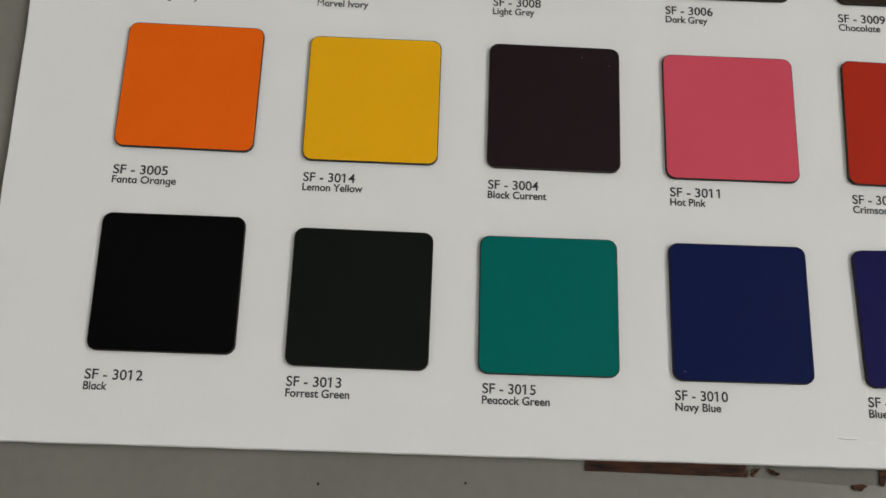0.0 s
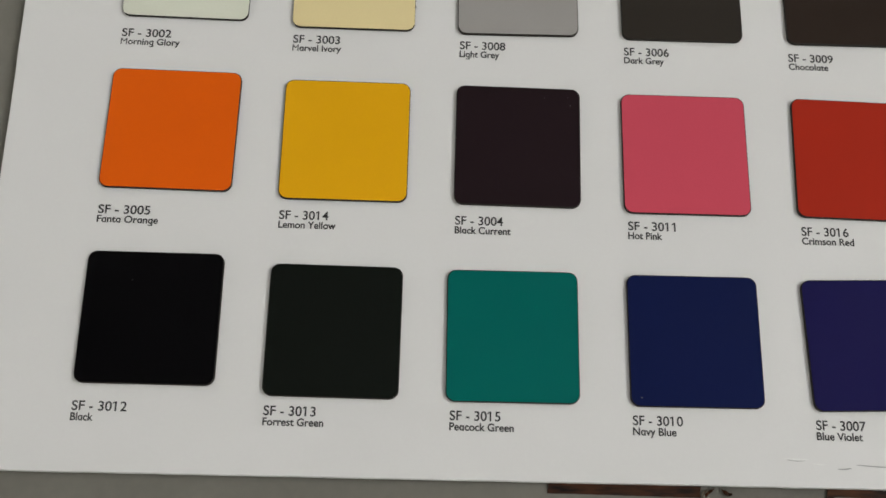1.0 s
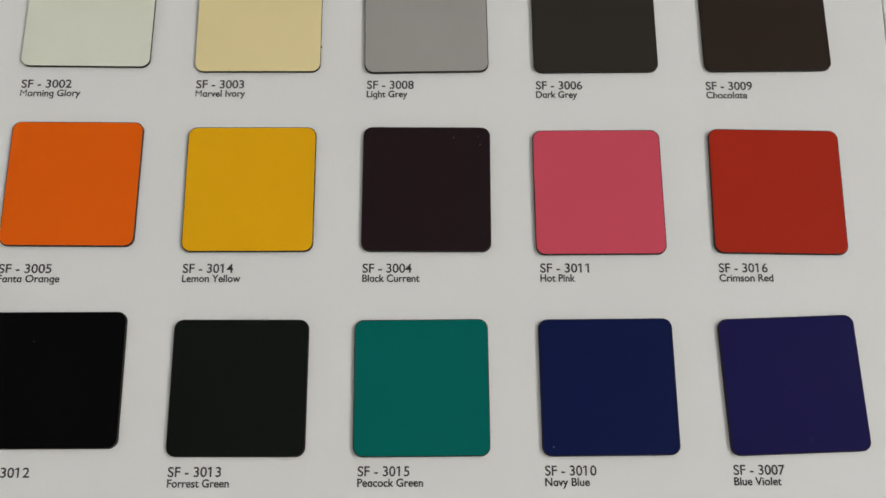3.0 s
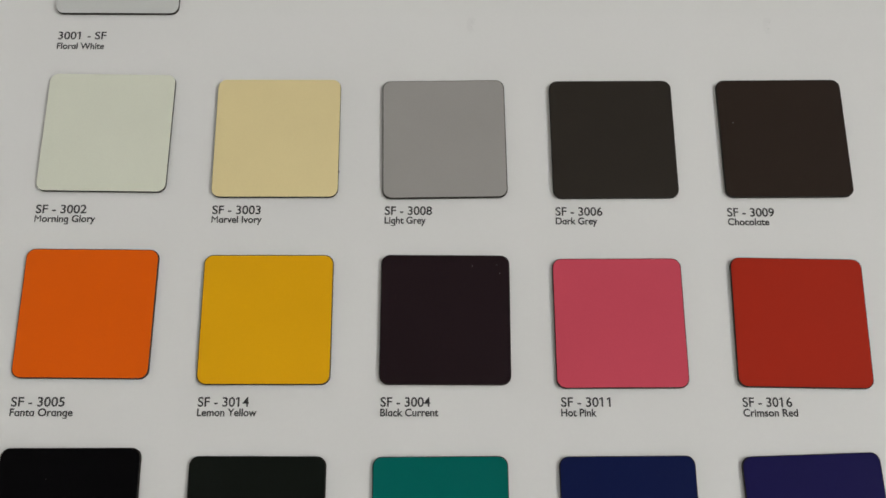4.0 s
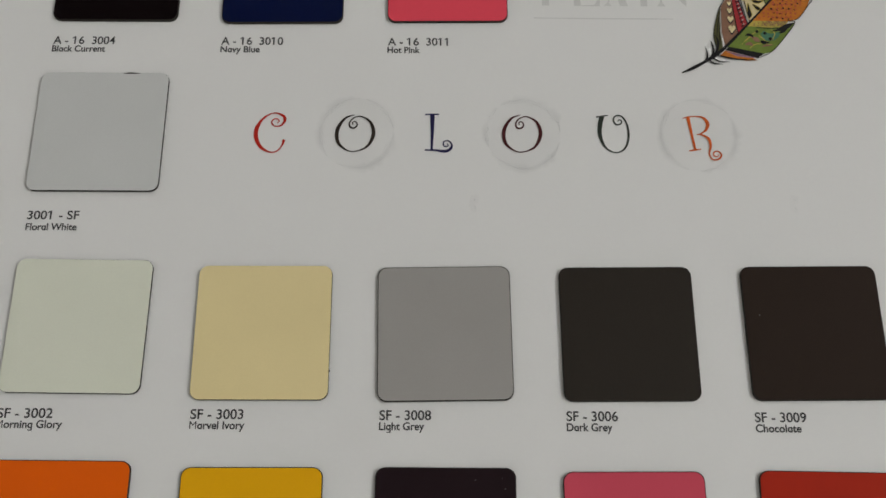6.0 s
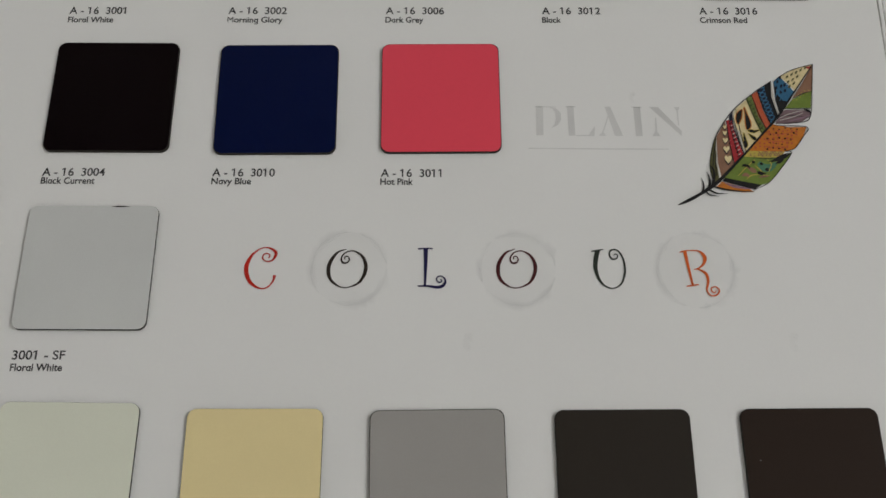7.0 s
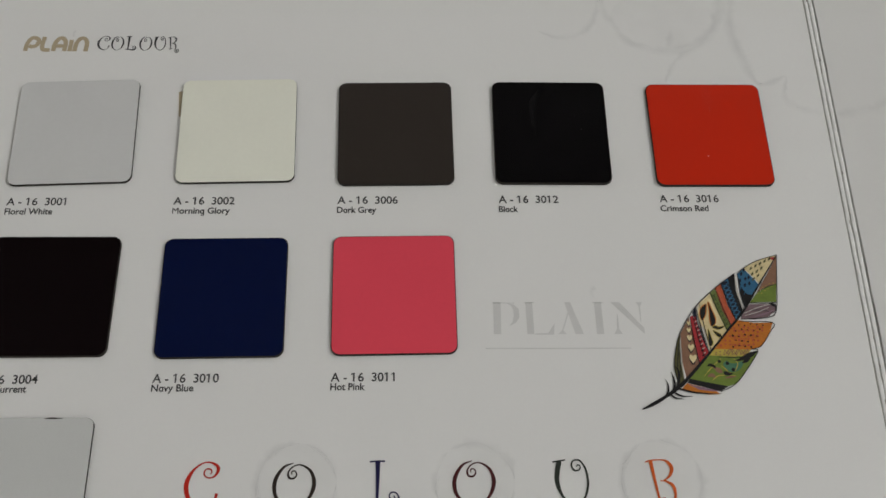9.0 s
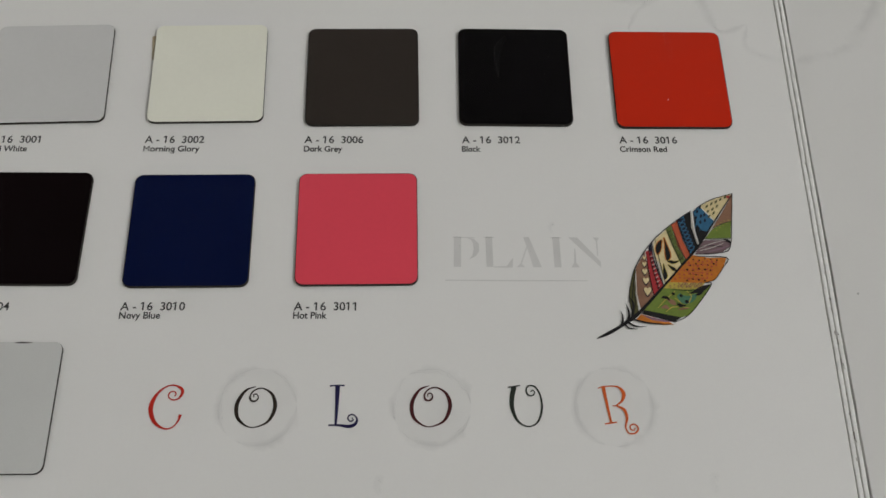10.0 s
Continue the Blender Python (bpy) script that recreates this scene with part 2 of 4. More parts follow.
for b in ((R["y0"], WIN["y0"], 0.0, R["h"]), (WIN["y1"], R["y1"], 0.0, R["h"]), (WIN["y0"], WIN["y1"], 0.0, WIN["z0"]), (WIN["y0"], WIN["y1"], WIN["z1"], R["h"])):
    box(bm, R["x1"], R["x1"] + 0.2, *b)
tagged(link_mesh("wall_east", bm, WALL), "cream painted plaster wall with an opening for an assumed window", "wall", kind="structure")
# frame and panes of the assumed window, added round the daylight lamp
bm = bmesh.new()
wy = [WIN["y0"], WIN["y0"] + 0.05, (WIN["y0"] + WIN["y1"]) / 2 - 0.025, (WIN["y0"] + WIN["y1"]) / 2 + 0.025, WIN["y1"] - 0.05, WIN["y1"]]
for y0, y1 in ((wy[0], wy[1]), (wy[2], wy[3]), (wy[4], wy[5])):
    box(bm, R["x1"] + 0.12, R["x1"] + 0.17, y0, y1, WIN["z0"] + 0.05, WIN["z1"] - 0.05)
for z0, z1 in ((WIN["z0"], WIN["z0"] + 0.05), (WIN["z1"] - 0.05, WIN["z1"])):
    box(bm, R["x1"] + 0.12, R["x1"] + 0.17, wy[0], wy[5], z0, z1)
window = tagged(link_mesh("assumed_window", bm, FRAME), "assumed white framed two-pane window, unseen, letting daylight in", "window", kind="structure")
for y0, y1 in ((wy[1], wy[2]), (wy[3], wy[4])):
    bm = bmesh.new()
    box(bm, R["x1"] + 0.142, R["x1"] + 0.148, y0, y1, WIN["z0"] + 0.05, WIN["z1"] - 0.05)
    pane = part("pane", bm, GLASS, window)
    pane.visible_shadow = False

# ---- the folding sample board ----
board = tagged(new("sample_board"), "white folding colour-chart board with printed captions, lying on floor tiles", "sample board")


def left_edge(y):
    return -0.777 - 0.0195 * y


def bottom_edge(x):
    return -0.637 + 0.0105 * x


def fold(y):
    return 6.908 + 0.0165 * y


TOP = 9.852
rng = random.Random(4)


def panel(outline, z0, z1):
    """A card panel with a thin cut edge and a slightly eased top rim."""
    bm = bmesh.new()
    c = np.mean(outline, axis=0)
    inner = [tuple(np.array(q) + (c - q) / np.linalg.norm(c - q) * 0.008) for q in outline]
    m = [(x * U, y * U) for x, y in outline]
    i = [(x * U, y * U) for x, y in inner]
    stack(bm, [(m, z0), (m, z1 - 0.0004), (i, z1)])
    return bm


def worn(a, b, n, off):
    """Points on the way from a to b, off the straight line by up to off."""
    return [tuple(np.array(a) + (np.array(b) - a) * k / n + np.array((rng.uniform(-off, off), rng.uniform(-off, off)))) for k in range(n)]


bl, br = (left_edge(-0.64), bottom_edge(-0.77)), (fold(-0.57), bottom_edge(6.9))
tr, tl = (fold(TOP), TOP), (left_edge(TOP), TOP)
page = part("page", panel(worn(bl, br, 60, 0.0015) + worn(br, tr, 40, 0.002) + worn(tr, tl, 8, 0.002) + worn(tl, bl, 50, 0.003), 0.0009, ZB), PAPER, board, "smooth white printed card page")
SPW = 0.100


def shifted(q, d):
    return (q[0] + d, q[1])


r_bl, r_tl = shifted(br, SPW), shifted(tr, SPW)
r_br, r_tr = (14.6, bottom_edge(14.6)), (14.8, TOP)
facing = part("facing_page", panel(worn(r_bl, r_br, 40, 0.004) + worn(r_br, r_tr, 10, 0.002) + worn(r_tr, r_tl, 40, 0.002) + worn(r_tl, r_bl, 60, 0.003), 0.0009, ZB), PAPER, board, "blank white card page past the fold")
# it does not lie quite flat: it rises a little from the fold
hinge = Vector((r_bl[0] * U, r_bl[1] * U, ZB))
axis = Vector(((r_tl[0] - r_bl[0]) * U, (r_tl[1] - r_bl[1]) * U, 0.0)).normalized()
facing.matrix_basis = Matrix.Translation(hinge) @ Matrix.Rotation(radians(-11), 4, axis) @ Matrix.Translation(-hinge)
# low strip, darker than the pages, so the grooves draw as dark lines
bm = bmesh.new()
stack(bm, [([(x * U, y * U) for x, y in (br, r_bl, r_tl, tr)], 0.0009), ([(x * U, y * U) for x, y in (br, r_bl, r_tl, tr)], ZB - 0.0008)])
spine = part("spine", bm, GROOVE_GREY, board, "grey strip set low in the fold between the two pages")
for k, mid in enumerate((0.0295, 0.0725)):
    bm = bmesh.new()
    n = 260
    rows_ = []
    for i in range(n + 1):
        y = -0.55 + (TOP + 0.55) * i / n
        wear = 1.0 if y > 6.3 else 1.0 + 0.5 * (6.3 - y) / 3
        wob = 0.003 * wear * noise.noise(Vector((y * 5.0, k * 9.0, 0.0)))
        wide = 0.0165 * (1 + 0.16 * wear * noise.noise(Vector((y * 9.0, 4.0 + k * 7.0, 1.0))))
        cx = fold(y) + mid + wob
        high = ZB - 0.0001 + 0.00015 * noise.noise(Vector((y * 6.0, 2.0, k * 3.0)))
        rows_.append([bm.verts.new(((cx + wide * s) * U, y * U, z)) for s, z in ((-1, ZB - 0.0008), (-0.9, high - 0.00012), (0, high), (0.9, high - 0.00012), (1, ZB - 0.0008))])
    for a, b in zip(rows_, rows_[1:]):
        for j in range(4):
            bm.faces.new((a[j], a[j + 1], b[j + 1], b[j]))
    part("ridge", bm, RIDGE, spine, "worn white raised crease")

WORN_BROWN = mat("worn_brown_card", (0.16, 0.13, 0.10), rough=0.9, spec=0.1, vary=0.3, scale=300)
bm = bmesh.new()
rw = random.Random(12)
for k in range(48):
    y = rw.uniform(1.0, 6.4) if k < 38 else rw.uniform(6.4, 9.8)
    x = fold(y) + rw.choice((0.051, 0.051, 0.051, 0.040)) + rw.uniform(-0.006, 0.006)
    n_ = rw.randint(2, 4)
    pts = [(x + rw.uniform(-0.006, 0.006), y + (i - n_ / 2) * rw.uniform(0.012, 0.035), rw.uniform(0.002, 0.006)) for i in range(n_)]
    ribbon(bm, [(a * U, b * U, w * U) for a, b, w in pts], ZB + 0.00006 + 0.0000004 * k, 3)
tagged(part("wear_fleck", bm, WORN_BROWN, spine, "brown worn flecks along the crease"), kind="stuff")

# ---- captions and prints on the page ----
ZP = ZB + 0.00012
# per row: chip height, then centre x, centre y and turn of each chip
ROWS_OF_CHIPS = {
    "d": (1.010, [(0.488, 0.513, 0.5), (1.860, 0.461, 0.2), (3.202, 0.467, 0.7), (4.577, 0.478, 0.8), (5.944, 0.498, 2.3)]),
    "c": (1.017, [(0.484, 2.041, -0.1), (1.860, 2.003, 0.4), (3.228, 2.011, 0.1), (4.563, 1.993, 0.6), (5.952, 2.004, -0.6)]),
    "b": (1.025, [(0.490, 3.543, -0.3), (1.865, 3.505, 0.4), (3.213, 3.508, 1.2), (4.577, 3.517, 0.8), (5.962, 3.536, 0.9)]),
    "a": (1.035, [(0.461, 5.138, 0.2)]),
    "e": (1.043, [(0.472, 6.668, 0.2), (1.847, 6.658, 0.8), (3.213, 6.681, 0.8)]),
    "f": (1.052, [(0.456, 8.219, 2.2), (1.846, 8.240, 1.4), (3.214, 8.222, 0.9), (4.570, 8.236, 0.0), (5.963, 8.223, 0.3)]),
}
# per row: caption baseline at x = 0, its rise per unit of x, drop to the second line
LINES = dict(d=(-0.194, 0.0068, 0.074), c=(1.325, 0.0055, 0.072), b=(2.853, 0.0023, 0.073), a=(4.390, 0.005, 0.090), e=(5.934, 0.0047, 0.071), f=(7.499, 0.0085, 0.087))
PRINT_COLS = {"SF": [-0.013, 1.381, 2.746, 4.099, 5.463], "A16": [-0.018, 1.361, 2.729, 4.090, 5.463]}
NAME_WIDTH = {"Black": 0.164, "Forrest Green": 0.444, "Peacock Green": 0.474, "Navy Blue": 0.322, "Blue Violet": 0.343, "Fanta Orange": 0.469, "Lemon Yellow": 0.443, "Black Current": 0.435,
              "Hot Pink": 0.266, "Crimson Red": 0.411, "Morning Glory": 0.478, "Marvel Ivory": 0.396, "Light Grey": 0.326, "Dark Grey": 0.330, "Chocolate": 0.329, "Floral White": 0.392}
# row, column, code, name, colour by daylight, gloss
SF = [("d", 0, "SF - 3012", "Black", (5, 4, 6)), ("d", 1, "SF - 3013", "Forrest Green", (19, 23, 19)), ("d", 2, "SF - 3015", "Peacock Green", (0, 106, 97)),
      ("d", 3, "SF - 3010", "Navy Blue", (15, 26, 73)), ("d", 4, "SF - 3007", "Blue Violet", (27, 23, 78)),
      ("c", 0, "SF - 3005", "Fanta Orange", (240, 101, 15)), ("c", 1, "SF - 3014", "Lemon Yellow", (248, 178, 20)), ("c", 2, "SF - 3004", "Black Current", (38, 26, 30)),
      ("c", 3, "SF - 3011", "Hot Pink", (213, 82, 100)), ("c", 4, "SF - 3016", "Crimson Red", (176, 45, 26)),
      ("b", 0, "SF - 3002", "Morning Glory", (228, 230, 213)), ("b", 1, "SF - 3003", "Marvel Ivory", (238, 220, 166)), ("b", 2, "SF - 3008", "Light Grey", (164, 161, 157)),
      ("b", 3, "SF - 3006", "Dark Grey", (52, 47, 42)), ("b", 4, "SF - 3009", "Chocolate", (50, 40, 34)), ("a", 0, "3001 - SF", "Floral White", (208, 209, 207))]
A16 = [("e", 0, "A - 16  3004", "Black Current", (14, 6, 8)), ("e", 1, "A - 16  3010", "Navy Blue", (10, 20, 58)), ("e", 2, "A - 16  3011", "Hot Pink", (235, 80, 97)),
       ("f", 0, "A - 16  3001", "Floral White", (212, 212, 211)), ("f", 1, "A - 16  3002", "Morning Glory", (245, 242, 228)), ("f", 2, "A - 16  3006", "Dark Grey", (56, 50, 46)),
       ("f", 3, "A - 16  3012", "Black", (8, 6, 8)), ("f", 4, "A - 16  3016", "Crimson Red", (204, 46, 23))]
SF_WIDTH = [0.400, 0.382, 0.374, 0.372, 0.372]
CODE_WIDTH = {"A - 16  3011": 0.495, "A - 16  3001": 0.490}
CHIP_W = [1.030, 1.004, 0.996, 1.002, 1.024]
for kind, rows_of in (("SF", SF), ("A16", A16)):
    for row, col, code, name, _ in rows_of:
        y0, rise, drop = LINES[row]
        x = PRINT_COLS[kind][col]
        y = y0 + rise * x
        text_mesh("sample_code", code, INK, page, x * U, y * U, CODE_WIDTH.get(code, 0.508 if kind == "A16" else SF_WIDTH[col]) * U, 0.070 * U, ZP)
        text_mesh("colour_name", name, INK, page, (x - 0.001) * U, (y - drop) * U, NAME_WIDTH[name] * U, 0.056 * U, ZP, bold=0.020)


def letter_strokes():
    """Curled capitals: per letter the box it fills and its strokes of x, y, width, all in a box of its own."""
    o = [(610, 128, 4), (560, 150, 12), (522, 215, 20), (528, 285, 17), (575, 328, 8), (625, 335, 6), (688, 305, 13), (718, 235, 20), (700, 170, 14), (650, 138, 7), (607, 147, 7),
         (586, 175, 8), (592, 200, 10), (614, 203, 9), (628, 187, 7), (620, 168, 6), (604, 170, 6), (604, 184, 5)]
    return {
        "C": ((75, 237, 118, 340), [[(234, 268, 16), (226, 300, 9), (200, 332, 7), (160, 338, 9), (112, 310, 17), (85, 260, 22), (84, 210, 22), (108, 160, 13), (150, 126, 7), (190, 120, 8),
                                     (226, 138, 15), (232, 160, 15), (215, 188, 9), (185, 194, 7), (164, 178, 7), (170, 156, 7), (190, 152, 7), (202, 164, 6), (194, 176, 5)]]),
        "O": ((515, 722, 128, 335), [o]),
        "L": ((1000, 1142, 128, 340), [[(998, 131, 9), (1035, 128, 7), (1072, 129, 9)], [(1037, 130, 24), (1037, 230, 17), (1035, 330, 11)],
                                       [(999, 332, 7), (1050, 332, 11), (1098, 338, 16), (1128, 328, 16), (1139, 302, 9), (1122, 280, 7), (1100, 282, 7), (1094, 300, 7), (1106, 312, 7), (1120, 306, 6), (1114, 294, 5)]]),
        "U": ((475, 655, 138, 350), [[(474, 149, 7), (505, 145, 9), (541, 139, 6)],
                                     [(508, 146, 26), (495, 200, 24), (494, 255, 20), (520, 318, 11), (572, 347, 7), (625, 325, 9), (650, 260, 11), (645, 190, 9), (618, 145, 8), (584, 142, 8), (571, 165, 8),
                                      (584, 190, 9), (608, 188, 7), (616, 172, 6), (604, 163, 6), (595, 172, 5)]]),
        "R": ((942, 1155, 130, 392), [[(942, 146, 7), (975, 137, 7), (1030, 134, 6)], [(972, 140, 20), (985, 230, 15), (1001, 330, 12)], [(965, 338, 7), (1000, 333, 9), (1036, 328, 7)],
                                      [(1020, 134, 6), (1060, 141, 12), (1086, 175, 21), (1073, 214, 13), (1036, 240, 6), (1016, 241, 5)],
                                      [(1034, 238, 7), (1082, 264, 16), (1093, 310, 14), (1081, 355, 8), (1098, 387, 8), (1132, 386, 9), (1152, 362, 9), (1134, 340, 8), (1109, 346, 7), (1108, 366, 7), (1127, 371, 6), (1134, 358, 5)]]),
    }


STROKES = letter_strokes()


def curled_letter(name, char, x0, x1, y0, y1, material, z, parent, bold=1.0):
    """One curled capital in the box x0..x1, y0..y1 of the page."""
    (a0, a1, b0, b1), strokes = STROKES[char]
    kx, ky = (x1 - x0) / (a1 - a0), (y1 - y0) / (b1 - b0)
    bm = bmesh.new()
    for k, s in enumerate(strokes):
        ribbon(bm, [((x0 + (u - a0) * kx) * U, (y1 - (v - b0) * ky) * U, w * bold * (kx + ky) / 2 * U) for u, v, w in s], z + 0.00002 * k, 6)
    return part(name, bm, material, parent)


def ink(name, r, g, b):
    return mat(name, tuple(c * 1.25 for c in srgb(r, g, b)), rough=0.6, spec=0.2, vary=0.12, scale=200, bump=0)


RED_INK, BROWN_INK, NAVY_INK = ink("red_ink", 168, 34, 22), ink("brown_black_ink", 42, 34, 29), ink("navy_ink", 30, 26, 66)
MAROON_INK, GREEN_INK, ORANGE_INK = ink("maroon_ink", 66, 24, 27), ink("green_black_ink", 40, 46, 40), ink("orange_ink", 186, 84, 32)
HEADING = [("C", 1.691, 1.932, 4.971, 5.319, RED_INK), ("O", 2.338, 2.642, 4.987, 5.308, BROWN_INK), ("L", 3.047, 3.265, 4.990, 5.319, NAVY_INK),
           ("O", 3.665, 3.971, 4.994, 5.318, MAROON_INK), ("U", 4.412, 4.673, 4.990, 5.323, GREEN_INK), ("R", 5.109, 5.396, 4.935, 5.325, ORANGE_INK)]
for char, x0, x1, y0, y1, m in HEADING:
    curled_letter("heading_letter", char, x0, x1, y0, y1, m, ZP + 0.0001, page)


def stain_ring(name, cx, cy, rx, ry, material, start=0.0, sweep=360.0, width=0.03, seed=0, z=None, parent=None):
    """A watercolour ring of uneven width."""
    bm = bmesh.new()
    n = max(int(sweep / 6), 8)
    pts = []
    for i in range(n + 1):
        a = radians(start + sweep * i / n)
        k = noise.noise(Vector((math.cos(a) * 2.2 + seed, math.sin(a) * 2.2, seed * 3.1)))
        f = noise.noise(Vector((math.cos(a) * 9 + seed, math.sin(a) * 9, seed * 1.7)))
        end = min(1.0, 4.0 * min(i, n - i) / n + 0.15)
        pts.append(((cx + rx * (1 + 0.03 * k + 0.018 * f) * math.cos(a)) * U, (cy + ry * (1 + 0.03 * k + 0.018 * f) * math.sin(a)) * U, width * U * (1 + 0.8 * f) * end))
    rim = bm.verts.layers.float.new("rim")
    line = smooth_path(pts, 2)
    rows_ = []
    for i, q in enumerate(line):
        d = line[min(i + 1, len(line) - 1)][:2] - line[max(i - 1, 0)][:2]
        d = d / (np.linalg.norm(d) + 1e-12)
        across = np.array((-d[1], d[0])) * max(q[2], 1e-5) * 0.8
        rows_.append([bm.verts.new((*(q[:2] + across * k), z or ZP)) for k in (-1, 0, 1)])
        rows_[-1][1][rim] = 1.0
    for a, b in zip(rows_, rows_[1:]):
        for k in (0, 1):
            bm.faces.new((a[k + 1], b[k + 1], b[k], a[k]))
    return part(name, bm, material, parent or page)


def stain_pool(cx, cy, rx, ry, seed, parent=None):
    bm = bmesh.new()
    pts = []
    for i in range(60):
        a = 2 * math.pi * i / 60
        k = 1 + 0.04 * noise.noise(Vector((math.cos(a) * 2 + seed, math.sin(a) * 2, seed)))
        pts.append(((cx + rx * k * math.cos(a)) * U, (cy + ry * k * math.sin(a)) * U))
    fill(bm, pts, ZP - 0.00004)
    return part("watercolour_wash", bm, STAIN_SOFT, parent or page)


for cx, cy, r, a, s in ((2.502, 5.148, 0.300, 75, 1), (3.825, 5.152, 0.300, 200, 2), (5.222, 5.156, 0.308, 105, 3)):
    stain_ring("watercolour_ring", cx, cy, r, r * 1.03, STAIN, a + 12, 135, 0.046, s)
    stain_ring("watercolour_ring", cx, cy, r, r * 1.03, STAIN, a + 165, 120, 0.055, s + 5)
    stain_ring("watercolour_ring", cx, cy, r, r * 1.03, STAIN, a + 292, 70, 0.040, s + 9)
    stain_pool(cx, cy, r, r * 1.03, s)

# the big pale word beside the feather, by letter boxes of stems and wedges
PALE = {
    "P": [[(170, 455), (198, 455), (196, 575), (168, 575)], [(165, 455), (250, 457), (250, 460), (165, 460)],
          [(222, 458), (248, 464), (266, 482), (267, 512), (254, 532), (226, 546), (240, 530), (246, 505), (244, 482), (236, 468)]],
    "L": [[(292, 455), (318, 455), (320, 575), (294, 575)], [(286, 455), (326, 455), (326, 459), (286, 459)], [(322, 573), (372, 571), (398, 535), (394, 577), (322, 577)]],
    "A": [[(440, 455), (462, 455), (506, 575), (474, 575)], [(410, 575), (425, 560), (450, 492), (453, 500), (430, 562), (442, 575)]],
    "I": [[(553, 455), (580, 455), (582, 575), (555, 575)], [(546, 455), (588, 455), (588, 459), (546, 459)]],
    "N": [[(615, 455), (650, 455), (735, 552), (735, 575)], [(620, 575), (632, 555), (636, 500), (640, 500), (640, 556), (652, 575)], [(712, 455), (736, 455), (728, 470), (727, 530), (723, 530), (722, 470)]],
}
for char, shapes in PALE.items():
    bm = bmesh.new()
    for k, sh in enumerate(shapes):
        fill(bm, [((4.000 + (u - 165) * 0.002128) * U, (6.616 - (v - 455) * 0.00231) * U) for u, v in sh], ZP + 0.00002 * k)
    part("pale_letter", bm, FAINT, page)
bm = bmesh.new()
ribbon(bm, [(3.937 * U, 6.218 * U, 0.010 * U), (4.5 * U, 6.217 * U, 0.012 * U), (5.094 * U, 6.219 * U, 0.008 * U)], ZP)
part("underline", bm, FAINT, page)
stain_ring("ink_splash", 4.835, 6.70, 0.022, 0.04, STAIN, 40, 240, 0.03, 21)

# the small title over the upper row
TITLE_X, TITLE_Y, TITLE_H = -0.138, 9.090, 0.160
ROUND = {"P": (0.0, 0.135, [[(0.1, 0.0), (0.12, 0.45), (0.3, 0.85), (0.6, 0.92), (0.88, 0.75), (0.82, 0.42), (0.5, 0.3), (0.28, 0.36)]]),
         "L": (0.150, 0.245, [[(0.2, 1.0), (0.12, 0.5), (0.2, 0.16), (0.5, 0.08), (0.95, 0.08)]]),
         "A": (0.262, 0.392, [[(0.1, 0.0), (0.12, 0.5), (0.32, 0.86), (0.65, 0.9), (0.88, 0.6), (0.9, 0.0)], [(0.15, 0.36), (0.5, 0.36), (0.88, 0.36)]]),
         "I": (0.418, 0.440, [[(0.5, 0.0), (0.5, 0.4), (0.5, 0.8)]]),
         "N": (0.462, 0.592, [[(0.1, 0.0), (0.12, 0.5), (0.32, 0.86), (0.65, 0.9), (0.88, 0.6), (0.9, 0.0)]])}
for char, (a, b, strokes) in ROUND.items():
    bm = bmesh.new()
    for k, s in enumerate(strokes):
        ribbon(bm, [((TITLE_X + 0.95 * (a + (b - a) * u) + 0.006 * v) * U, (TITLE_Y + TITLE_H * v) * U, 0.040 * U) for u, v in s], ZP + 0.00002 * k, 5)
    part("title_letter", bm, BEIGE, page)
stain_ring("ink_splash", 0.290, 9.285, 0.010, 0.03, STAIN, 40, 240, 0.015, 31)
for k, char in enumerate("COLOUR"):
    x0 = 0.512 + 0.126 * k
    drop = 0.025 if char == "R" else 0.0
    curled_letter("title_letter", char, x0, x0 + (0.105 if char != "L" else 0.095), 9.108 - drop, 9.262, INK, ZP, page, 1.25)

# watercolour rings over the upper corner, running on past the fold
def soft_stroke(name, pts, parent):
    """A watercolour edge of uneven width along points of x, y, width."""
    bm = bmesh.new()
    rim = bm.verts.layers.float.new("rim")
    line = smooth_path(pts, 9)
    rows_ = []
    for i, q in enumerate(line):
        d = line[min(i + 1, len(line) - 1)][:2] - line[max(i - 1, 0)][:2]
        d = d / (np.linalg.norm(d) + 1e-12)
        k = noise.noise(Vector((q[0] * 7, q[1] * 7, 2.0)))
        f = noise.noise(Vector((q[0] * 24, q[1] * 24, 5.0)))
        across = np.array((-d[1], d[0])) * q[2] * 1.25 * (1 + 0.5 * k + 0.4 * f) * U
        mid = q[:2] * U + np.array((-d[1], d[0])) * 0.012 * U * f
        rows_.append([bm.verts.new((*(mid + across * w), ZP)) for w in (-0.8, 0, 0.6)])
        rows_[-1][1][rim] = 1.0 + 0.3 * k
    for a, b in zip(rows_, rows_[1:]):
        for k in (0, 1):
            bm.faces.new((a[k + 1], b[k + 1], b[k], a[k]))
    return part(name, bm, STAIN, parent)


